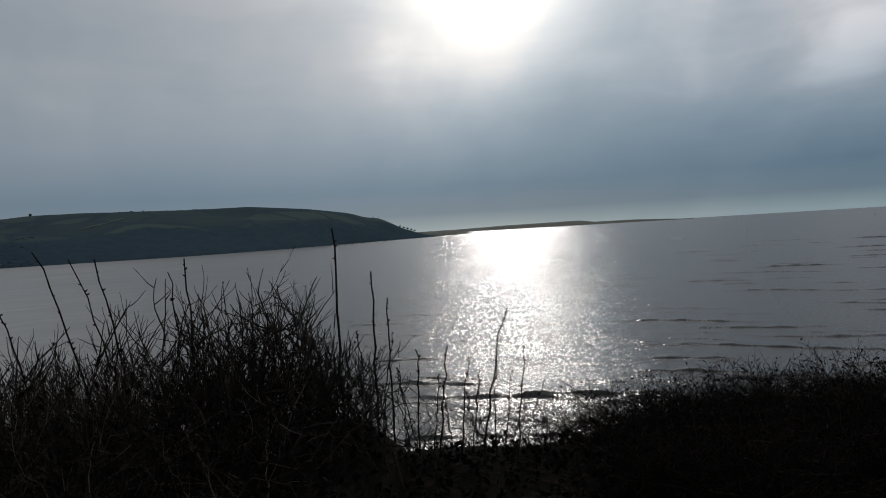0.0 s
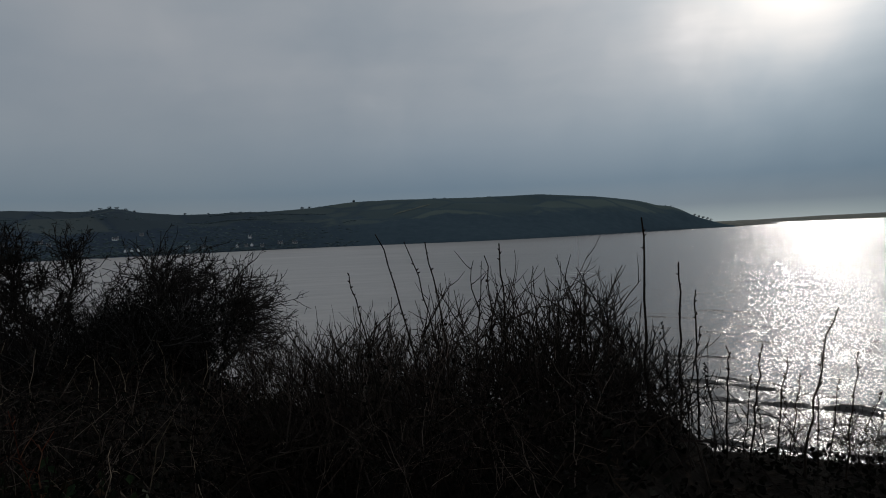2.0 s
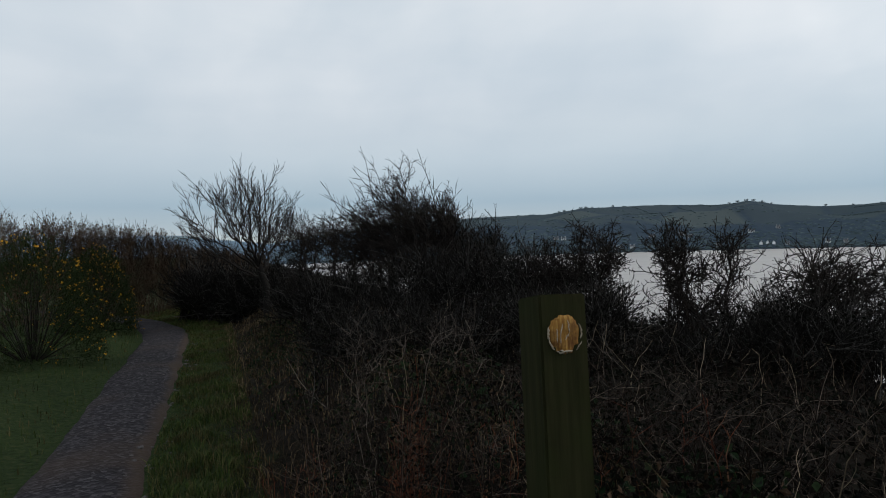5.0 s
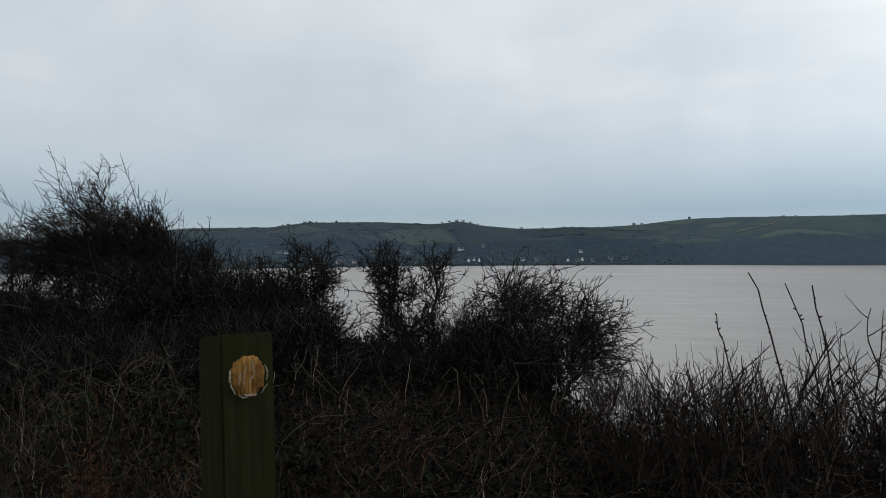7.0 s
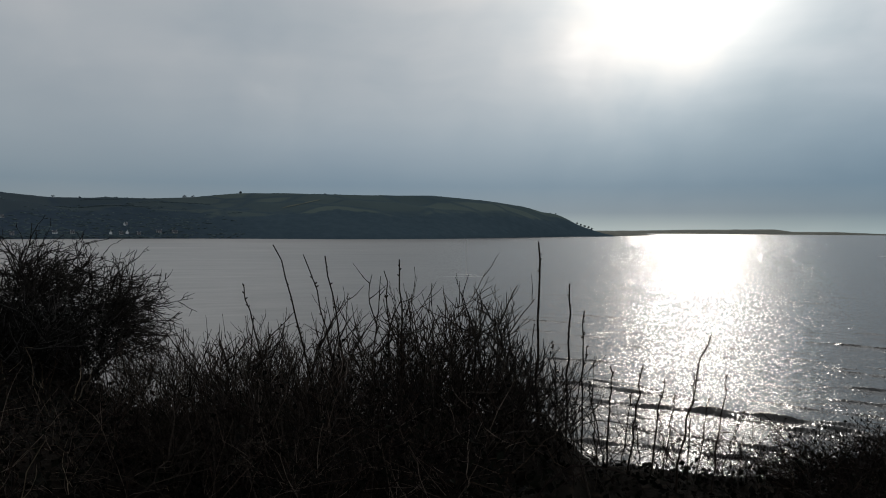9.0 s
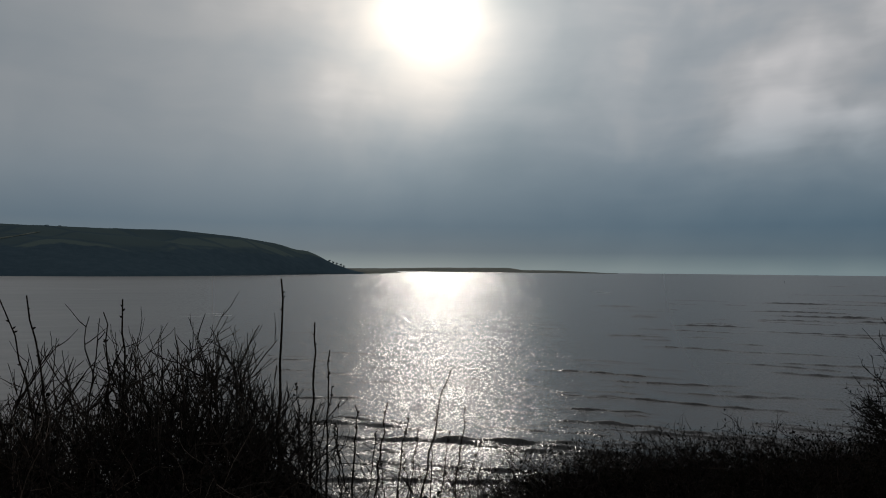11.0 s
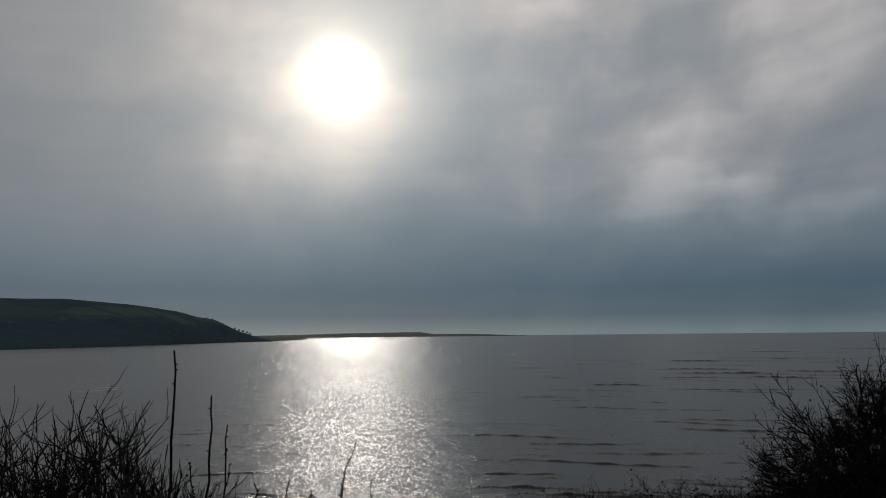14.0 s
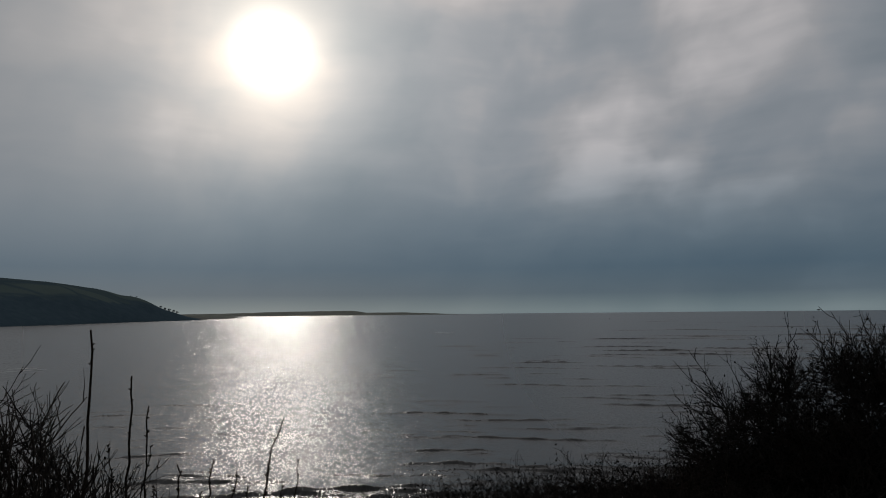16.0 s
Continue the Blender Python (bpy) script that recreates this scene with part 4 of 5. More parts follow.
for a, e, n, s in [(47.0, -16.0, 12, 24), (51.0, -16.4, 10, 25), (55.0, -16.0, 14, 26)]:
    stemmy("low_sprigs", a, 3.0, [(a, e, 3.0, (0.13, 0.2, 0.08), 1)], "sparse low sprigs before the bright water", s, stems=n, side=4, side_len=0.10, rad=0.0024)
# brambles and thorns further round the bank
for a, e, r, w, h, s in [(58, -19.4, 3.1, 0.18, 0.05, 31), (62.4, -17.4, 3.2, 0.20, 0.07, 32), (66.5, -16.6, 3.3, 0.22, 0.07, 33), (71, -16.2, 3.4, 0.22, 0.08, 34), (76, -15.8, 3.5, 0.22, 0.08, 35),
                         (81, -15.2, 3.5, 0.22, 0.09, 36), (86, -14.8, 3.6, 0.24, 0.11, 37),
                         (68, -15.6, 4.0, 0.24, 0.09, 107), (73, -14.6, 4.1, 0.24, 0.09, 108), (78, -13.8, 4.2, 0.24, 0.10, 109), (83, -13.2, 4.3, 0.24, 0.10, 110), (64, -21, 2.6, 0.2, 0.07, 101), (69, -20.5, 2.6, 0.2, 0.07, 102), (74, -20, 2.6, 0.2, 0.07, 103), (79, -19.5, 2.7, 0.2, 0.08, 104), (84, -19, 2.7, 0.22, 0.08, 105), (90, -19, 2.8, 0.22, 0.08, 106)]:
    thorn("bramble", a, r, [(a, e - 0.3 * float(smoothstep(58, 66, a)), r, (w, 0.25, h), 2)], "dark leafy bramble trailing over the bank", s, stems=6, spread=0.2, nodes=90, twigs=3, twig_len=0.24, twig_r=0.0020,
          pull=(0.25, 0, 0.12), wobble=0.5, leaves=1500, leaf_size=0.015, bark=CANE, twig_mat=CANE, group="brambles on the bank", third=1)
thorn("hawthorn", 90.8, 4.9, [(88.6, -7.6, 4.9, (0.22, 0.3, 0.15), 2), (90.9, -5.6, 4.9, (0.09, 0.25, 0.12), 1.3), (87.2, -9.9, 4.9, (0.24, 0.3, 0.16), 2.2), (91, -10, 4.9, (0.4, 0.3, 0.3), 3), (92, -7, 4.9, (0.2, 0.3, 0.2), 1)],
      "dark hawthorn keeping a few small withered leaves", 41, stems=4, whips=9, nodes=130, twigs=4, twig_len=0.24, twig_r=0.0034, pull=(-0.2, 0.15, 0.45), wobble=0.36, tip=0.0034, leaves=1300, leaf_size=0.018)
thorn("hawthorn", 97.2, 4.7, [(95.4, -4.9, 4.7, (0.13, 0.3, 0.14), 2), (99, -4.2, 4.7, (0.22, 0.3, 0.18), 2), (97.5, -8, 4.7, (0.36, 0.35, 0.35), 4)],
      "dark hawthorn, leafy and close grown", 42, stems=4, whips=8, nodes=130, twigs=4, twig_len=0.24, twig_r=0.0034, pull=(0.0, 0.1, 0.5), wobble=0.36, tip=0.0034, leaves=2400, leaf_size=0.018)


for a, e, r, w, h, n, s in [(86.0, -12.6, 4.7, 0.3, 0.13, 44, 86), (89.0, -11.0, 4.7, 0.3, 0.16, 50, 87), (92.5, -9.6, 4.7, 0.3, 0.18, 50, 88), (96.0, -8.6, 4.6, 0.3, 0.2, 50, 89), (87.5, -13.0, 4.6, 0.3, 0.14, 40, 61), (91.5, -12.0, 4.5, 0.3, 0.2, 46, 62), (95.5, -11.0, 4.4, 0.3, 0.2, 46, 63), (99.5, -10.0, 4.4, 0.3, 0.25, 46, 64),
                            (88, -17.0, 3.6, 0.3, 0.15, 40, 65), (93, -16.0, 3.6, 0.3, 0.15, 40, 66), (98, -15.0, 3.6, 0.3, 0.15, 40, 67), (84, -14.8, 4.3, 0.3, 0.12, 36, 68), (80, -16.0, 4.0, 0.3, 0.10, 34, 69)]:
    stemmy("thicket_shrub", a, r, [(a, e, r, (w, 0.35, h), 1)], "dark twiggy thicket round the foot of the hawthorns", s, stems=n, foot_spread=0.3, side=8, side_len=0.24, rad=0.0046, pull=(0, 0, 0.35),
           leaves=1500, leaf_size=0.022, group="thicket under the thorns", single=False)


# tall single shoots
def shoot(az0, el0, az1, el1, r, rad, seed, bow=0.03):
    """A tall bare shoot with buds, from a place at its foot to its tip."""
    rng = np.random.default_rng(seed)
    a, b = np.array(at_view(az0, el0, r)), np.array(at_view(az1, el1, r))
    g = a - (b - a) * max(0.0, (a[2] - foot(az0, r).z) / max(0.15, (b - a)[2]))
    f0 = foot(az0, r)
    g = np.array([a[0] + (g[0] - a[0]) * 0.3, a[1] + (g[1] - a[1]) * 0.3, f0.z - 0.02])
    n = 12
    t = np.linspace(0, 1, n)[:, None]
    side = np.array([math.cos(radians(az0)), -math.sin(radians(az0)), 0])
    P = (1 - t) ** 2 * g + 2 * t * (1 - t) * (g * 0.35 + b * 0.65 + side * bow + (a - (g + b) / 2) * 0.3) + t * t * b + rng.normal(0, 0.004, (n, 3))
    R = 1.2 * rad * np.linspace(1.0, 0.48, n)
    at = Vector(g)
    ob = thing("bare_shoot", at, "tall thin bare shoot with small buds", "shoot", "tall shoots on the bank")
    mesh_object("stem", *tubes([(P - g, R)], 5), SHOOT, ob, smooth=True)
    for k in range(16):
        q = rng.uniform(0.3, 1.0) * (n - 1)
        i = min(int(q), n - 2)
        c = P[i] + (P[i + 1] - P[i]) * (q - i) - g
        d = unit(np.array([rng.normal(), rng.normal(), 0.8]))
        mesh_object("bud", *tubes([(np.array([c, c + d * 0.006, c + d * 0.012]), np.array([0.0024, 0.0030, 0.0010]))], 4), SHOOT, ob)
    return ob


for k, (az0, el0, az1, el1, r, rad, bow) in enumerate([
        (22.6, -8.6, 19.6, -0.95, 2.85, 0.0042, 0.03), (25.5, -12.0, 23.6, -1.8, 2.65, 0.0040, 0.02), (24.5, -9.0, 21.9, -1.75, 2.7, 0.0034, 0.05), (30.0, -9.3, 29.6, -2.1, 2.75, 0.0042, -0.02),
        (29.1, -9.0, 28.3, -2.9, 2.8, 0.0034, 0.0), (18.9, -8.1, 17.2, -4.1, 2.8, 0.0036, 0.01), (40.6, -15.9, 40.8, -0.7, 2.6, 0.0052, 0.01), (43.1, -14.9, 43.3, -4.0, 3.0, 0.0052, 0.0),
        (44.4, -14.7, 44.4, -6.1, 3.0, 0.0042, 0.0), (46.3, -15, 46.6, -10.3, 2.9, 0.0040, 0.01), (48.0, -16.6, 49.0, -10.3, 2.9, 0.0042, 0.0), (49.6, -16.9, 50.7, -11, 2.9, 0.0034, 0.0),
        (51.7, -16.7, 54.0, -7.4, 2.75, 0.0040, -0.03), (52.3, -16.3, 52.9, -10.4, 2.9, 0.0026, 0.0), (54.2, -16.5, 55.2, -10.4, 2.8, 0.0032, 0.0),
        (42.2, -15, 41.9, -8.5, 2.9, 0.0030, 0.02), (43.6, -15, 44.8, -9.0, 2.95, 0.0028, -0.02), (45.4, -15.5, 45.0, -11.5, 2.9, 0.0026, 0.01), (46.0, -15.5, 44.9, -12.0, 3.0, 0.0024, 0.0), (47.4, -16.5, 48.2, -12.2, 3.0, 0.0026, 0.01),
        (49.0, -16.6, 48.4, -13.0, 3.0, 0.0022, 0.0), (50.4, -16.8, 51.5, -12.0, 2.9, 0.0026, 0.02), (53.2, -16.8, 53.9, -12.4, 3.0, 0.0024, 0.0), (55.0, -17, 56.5, -13.0, 3.0, 0.0022, -0.02), (51.2, -17, 50.2, -13.6, 3.0, 0.0022, 0.0)]):
    shoot(az0, el0, az1, el1, r, rad, 300 + k, bow)


# ---- low growth on the bank and verge ----
def scatter(rng, count, u0, u1, s0, s1, keep=None):
    """Places on the ground in a strip of the bank."""
    out = []
    while len(out) < count:
        u, s = rng.uniform(u0, u1), rng.uniform(s0, s1)
        p = spot(u, s)
        if keep is None or keep(p, u, s):
            out.append((p.x, p.y, ground_z(p.x, p.y)))
    return np.array(out)


def blades(rng, roots, length, width, lean=0.5):
    """Grass blades of two bent faces, each tapering to a point."""
    m = len(roots)
    a = rng.uniform(0, 2 * math.pi, m)
    side = np.stack([np.cos(a), np.sin(a), np.zeros(m)], 1)
    bend = np.stack([-np.sin(a), np.cos(a), np.zeros(m)], 1) * rng.uniform(0.1, lean, (m, 1))
    L = (length * rng.uniform(0.5, 1.3, m))[:, None]
    W = (width * rng.uniform(0.7, 1.3, m))[:, None]
    up = np.array([0, 0, 1.0])
    mid = roots + L * (0.55 * up + 0.22 * bend)
    top = roots + L * (0.9 * up + bend)
    V = np.stack([roots - side * W, roots + side * W, mid + side * W * 0.8, mid - side * W * 0.8, top], 1).reshape(-1, 3)
    i = np.arange(m)[:, None] * 5
    return V, (i + [0, 1, 2, 3]).tolist() + (i + [3, 2, 4]).tolist()


def stuff(name, verts, faces, mat, label, category):
    return tagged(mesh_object(name, verts, faces, mat), label, category, kind="stuff")


def clear_of_post(p):
    return (p.x - POST.x) ** 2 + (p.y - POST.y) ** 2 > 0.09 ** 2


POST = at_view(-19.63, -7.78, 1.415)


def low_growth():
    rng = np.random.default_rng(77)
    # leaf layer of ivy and bramble
    g = scatter(rng, 75000, -7.0, 11.0, 1.0, 5.4, lambda p, u, s: p.length > 1.25 and clear_of_post(p) and (s < 3.6 or u > 0.5 or u < -2))
    way = np.degrees(np.arctan2(g[:, 0], g[:, 1]))
    g[:, 2] += rng.beta(1.2, 3.0, len(g)) * np.where((way > 41) & (way < 60), 0.05, 0.20)
    V, F = leaf_quads(rng, g, 0.030, 0.5)
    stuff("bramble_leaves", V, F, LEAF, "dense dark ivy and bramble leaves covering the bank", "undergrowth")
    # arching canes
    lines = []
    for x, y, z in scatter(rng, 1100, -6.0, 8.5, 1.0, 5.0, lambda p, u, s: p.length > 1.35 and clear_of_post(p)):
        d = rng.uniform(0, 2 * math.pi)
        h, w = rng.uniform(0.05, 0.20), rng.uniform(0.2, 0.6)
        t = np.linspace(0, 1, 9)
        P = np.stack([x + w * t * math.cos(d), y + w * t * math.sin(d), z + 4 * h * t * (1 - t * rng.uniform(0.75, 1.0))], 1) + rng.normal(0, 0.008, (9, 3))
        lines.append((P, np.linspace(0.0026, 0.0011, 9) * rng.uniform(0.7, 1.2)))
    stuff("bramble_canes", *tubes(lines, 3), CANE, "arching reddish bramble canes over the bank", "undergrowth")
    # dead stalks with side branchlets, on the near face of the bank
    lines = []
    for x, y, z in scatter(rng, 520, -5.0, 7.0, 0.75, 3.0, lambda p, u, s: p.length > 1.45 and clear_of_post(p) and math.degrees(math.atan2(p.x, p.y)) < 14):
        h = rng.uniform(0.12, 0.40)
        tilt = rng.normal(0, 0.22, 2)
        t = np.linspace(0, 1, 6)
        P = np.stack([x + h * tilt[0] * t + 0.05 * rng.normal() * t ** 2, y + h * tilt[1] * t + 0.05 * rng.normal() * t ** 2, z + h * t * (1 - 0.15 * t)], 1)
        P[1:] += rng.normal(0, 0.006, (5, 3))
        lines.append((P, np.linspace(0.0024, 0.0012, 6) * rng.uniform(0.7, 1.2)))
        if rng.random() < 0.6:
            A, R, _ = side_twigs(rng, P[None], 4, 0.11, 0.0009, (0, 0, 0.4), 0.9, 0.3, 4)
            lines += list(zip(A, R))
    stuff("dead_stalks", *tubes(lines, 3), DEAD, "pale dead stalks and seed stems on the bank", "undergrowth")
    # rusty bracken and docks
    lines = []
    for az, r, n in [(-28.8, 3.0, 42), (-26.0, 2.6, 14), (-35, 2.6, 8), (-16.0, 2.3, 4), (-31, 3.0, 10), (-22, 2.7, 8), (-36, 4.2, 14), (-8, 2.4, 3)]:
        for k in range(n):
            q = polar(az + rng.normal(0, 0.8 if n > 40 else 2.2), r + rng.normal(0, 0.14))
            z = ground_z(q.x, q.y)
            h = rng.uniform(0.16, 0.40) * (1.6 if n > 40 else 1.0)
            t = np.linspace(0, 1, 6)
            tilt = rng.normal(0, 0.12, 2)
            P = np.stack([q.x + h * tilt[0] * t, q.y + h * tilt[1] * t, z + h * t], 1) + rng.normal(0, 0.005, (6, 3))
            lines.append((P, np.linspace(0.0024, 0.0012, 6)))
            A, R, _ = side_twigs(rng, P[None], 6, 0.09, 0.0012, (0, 0, 0.1), 1.2, 0.35, 4)
            lines += list(zip(A, R))
    stuff("dead_bracken", *tubes(lines, 3), BRACKEN, "rusty brown dead bracken and dock stems", "undergrowth")
    # turf of the verge and the far edge of the path
    keep = lambda p, u, s: p.length > 1.2 and clear_of_post(p) and -0.60 < s - path_shift(u) - 0.06 * rough_noise(u, 9, 1.3)
    g = scatter(rng, 44000, 1.0, 20.0, -4.5, 0.16, keep)
    tall = np.array([max(0.25, 0.9 + 1.5 * rough_noise(x, y, 2.2, 3, 5.0)) for x, y, _ in g])
    stuff("verge_turf", *blades(rng, g, 0.055 * tall, 0.0030, 1.0), GRASS, "short green winter grass beside the path", "grass")
    g = scatter(rng, 7000, 4.0, 20.0, -8.0, -1.45, lambda p, u, s: s - path_shift(u) < -1.46)
    stuff("verge_turf", *blades(rng, g, 0.07, 0.004), GRASS, "short green grass on the inland edge of the path", "grass")
    keep = lambda p, u, s: p.length > 1.6 and clear_of_post(p)
    g = scatter(rng, 5200, 1.5, 15.0, 0.02, 1.2, keep)
    stuff("dry_grass", *blades(rng, g, 0.12, 0.0026, 1.6), STRAW, "long dry straw-coloured grass on the bank edge", "grass")
    # ivy, docks and fallen leaves between the turf and the bank
    g = scatter(rng, 16000, 1.2, 13.0, 0.05, 1.5, lambda p, u, s: p.length > 1.3 and clear_of_post(p) and rng.random() < smoothstep(0.1, 0.9, s + 0.5 * rough_noise(p.x, p.y, 1.4)))
    g[:, 2] += rng.beta(1.0, 3.0, len(g)) * 0.14
    stuff("ivy", *leaf_quads(rng, g, 0.034, 0.7), IVY, "low ivy, docks and fallen leaves along the bank edge", "undergrowth")
    # loose stones along the broken edge of the path
    me = None
    for k in range(220):
        u = rng.uniform(2.5, 14)
        s = path_shift(u) + (-0.72 + rng.normal(0, 0.16) if rng.random() < 0.75 else rng.uniform(-1.4, -0.7))
        p = spot(u, s)
        if me is None or k % 28 == 0:
            bm = bmesh.new()
            bmesh.ops.create_icosphere(bm, subdivisions=1, radius=0.022)
            for v in bm.verts:
                v.co *= rng.uniform(0.7, 1.25)
                v.co.z *= 0.6
            me = bpy.data.meshes.new("stone")
            bm.to_mesh(me)
            bm.free()
            me.materials.append(STONE)
        ob = new("stone", me)
        f = rng.uniform(0.4, 1.3)
        z = max(ground_z(p.x, p.y), 0.03 if s - path_shift(u) < -0.72 else 0.0)
        ob.matrix_world = Matrix.LocRotScale((p.x, p.y, z), Euler((0, 0, rng.uniform(0, 6))), (f, f * rng.uniform(0.7, 1.2), f))
        tagged(ob, "small grey loose stone by the path edge", "stone", "loose stones on the path")


STONE = mottled("grey_stone", (0.045, 0.042, 0.042), (0.11, 0.10, 0.10), 25.0)
low_growth()


# ---- the waymark post ----
def post_materials():
    m, N = material("algae_stained_timber")
    p = N.add("ShaderNodeTexCoord").outputs["Object"]
    grain = N.noise(N.scaled(p, (60.0, 60.0, 4.0)), 1.0, 5.0, 0.6).outputs[0]
    wash = N.noise(p, 9.0, 4.0).outputs[0]
    wood = N.ramp(grain, [(0.3, (0.009, 0.008, 0.004)), (0.7, (0.032, 0.028, 0.013))])
    algae = N.ramp(wash, [(0.35, 0.25), (0.65, 0.85)])
    finish(N, N.mix(algae, wood, (0.016, 0.020, 0.006, 1)), 0.85, grain, 0.5, 0.002)
    m2, N = material("bare_torn_wood")
    p = N.add("ShaderNodeTexCoord").outputs["Object"]
    grain = N.noise(N.scaled(p, (160.0, 160.0, 9.0)), 1.0, 5.0, 0.65).outputs[0]
    blot = N.noise(p, 45.0, 4.0).outputs[0]
    wood = N.ramp(grain, [(0.28, (0.06, 0.022, 0.007)), (0.5, (0.26, 0.13, 0.032)), (0.72, (0.46, 0.28, 0.085))])
    finish(N, N.mix(N.ramp(blot, [(0.4, 0.75), (0.60, 0.0)]), wood, (0.09, 0.038, 0.015, 1)), 0.8, grain, 0.8, 0.002)
    return m, m2


def build_post():
    timber, bare = post_materials()
    glue = mottled("old_glue", (0.20, 0.16, 0.11), (0.40, 0.34, 0.26), 90.0)
    w, top = 0.0505, 1.484
    az = 138.0  # the way the disc's face looks
    base = Vector((POST.x, POST.y, 0.0))
    back = heading(az) * -w
    base += Vector((back.x, back.y, 0))
    gz = ground_z(base.x, base.y) - 0.05
    ob = thing("waymark_post", base + Vector((0, 0, gz)), "square green-stained timber waymark post standing in brambles", "post")
    ob.matrix_world = Matrix.Translation(base + Vector((0, 0, gz))) @ Matrix.Rotation(radians(180 - az), 4, "Z")
    h = top - gz
    bm = bmesh.new()
    bmesh.ops.create_cube(bm, size=1.0)
    for v in bm.verts:
        v.co = Vector((v.co.x * 2 * w, v.co.y * 2 * w, (v.co.z + 0.5) * h))
        if v.co.z > 0.5:
            v.co.z -= 0.006 if v.co.y > 0 else 0.0
    bmesh.ops.bevel(bm, geom=[e for e in bm.edges], offset=0.004, segments=2, affect="EDGES")
    part("shaft", bm, timber, ob)
    # the patch that a lost marker left: fibrous bare wood, slightly sunk rim of glue and torn scraps
    dz, rad = POST.z - gz, 0.0375
    rng = np.random.default_rng(8)
    n = 44
    rim = [rad * (1 + 0.035 * math.sin(3 * a) + 0.045 * rng.normal()) for a in np.linspace(0, 2 * math.pi, n, endpoint=False)]
    verts, faces = [], []
    rings = 5
    for k in range(rings + 1):
        for i in range(n):
            a = 2 * math.pi * i / n
            q = rim[i] * (1 - k / rings)
            verts.append((q * math.cos(a), -w - (0.0035 if k else -0.004) - 0.0009 * rng.random(), dz + 1.08 * q * math.sin(a)))
    for k in range(rings):
        faces += [(k * n + i, k * n + (i + 1) % n, (k + 1) * n + (i + 1) % n, (k + 1) * n + i) for i in range(n)]
    mesh_object("disc_patch", verts, faces, bare, ob, "round patch of bare orange wood", smooth=True)
    for a0, a1, q, wd in [(196, 228, 0.96, 0.0055), (232, 262, 0.95, 0.0045), (345, 392, 0.93, 0.0055), (160, 198, 0.97, 0.0075), (248, 296, 0.86, 0.0075), (305, 335, 0.98, 0.0035)]:
        P = []
        for t in np.linspace(0, 1, 9):
            a = radians(a0 + (a1 - a0) * t)
            P.append((rad * q * math.cos(a) + rng.normal(0, 0.0008), -w - 0.004, dz + 1.08 * rad * q * math.sin(a) + rng.normal(0, 0.0008)))
        mesh_object("glue_scrap", *tubes([(np.array(P), wd * 0.30 * np.array([0.3, 0.8, 1.1, 0.7, 1.2, 0.9, 1.1, 0.7, 0.2]))], 5), glue, ob, "ragged pale remnant of the lost disc", smooth=True)
    for x0, z0, x1, z1 in [(-0.006, 0.022, -0.012, -0.02), (0.006, 0.027, 0.010, 0.002), (0.010, 0.002, -0.002, -0.012), (-0.018, 0.012, -0.019, -0.016)]:
        t = np.linspace(0, 1, 6)[:, None]
        P = (1 - t) * np.array([x0, -w - 0.0042, dz + z0]) + t * np.array([x1, -w - 0.0042, dz + z1]) + rng.normal(0, 0.0010, (6, 3)) * [1, 0.2, 1]
        mesh_object("torn_fibre", *tubes([(P, np.array([0.0004, 0.0011, 0.0013, 0.001, 0.0012, 0.0004]))], 4), glue, ob)
    lean = Matrix.Translation(POST) @ Matrix.Rotation(radians(5.0), 4, back.normalized().cross(Vector((0, 0, -1)))) @ Matrix.Rotation(radians(0.9), 4, back.normalized()) @ Matrix.Translation(-POST)
    ob.matrix_world = lean @ ob.matrix_world


build_post()


# ---- left end: hedge, gorse ----
def hedge_bush(az, r, el, w, seed, label="brown bare hedge closing the bend of the path"):
    b = foot(az, r)
    top = EYE + r * math.tan(radians(el))
    h = max(0.6, top - b.z)
    stemmy("hedge_shrub", az, r, [(az, el - math.degrees(math.atan(0.25 / r)), r, (w, 0.5, 0.22), 1.4), (az, el - math.degrees(math.atan(h * 0.5 / r)), r, (w, 0.6, h * 0.3), 1)],
           label, seed, stems=130, foot_spread=w * 1.1, side=10, side_len=0.30, rad=0.0070, leaves=3200, leaf_size=0.04, group="hedge at the bend", mat=HEDGE, single=False)


for k, (az, r, el) in enumerate([(-39.5, 21, 0.0), (-41.5, 21, 0.5), (-43.5, 20.5, 0.9), (-45.5, 20, 1.5), (-47.5, 19.5, 2.0), (-49.5, 19, 2.3), (-51.5, 18.5, 2.5), (-54, 17.5, 2.8), (-57, 16.5, 3.1), (-60, 15.5, 3.4)]):
    hedge_bush(az, r, el, 0.7, 500 + k)


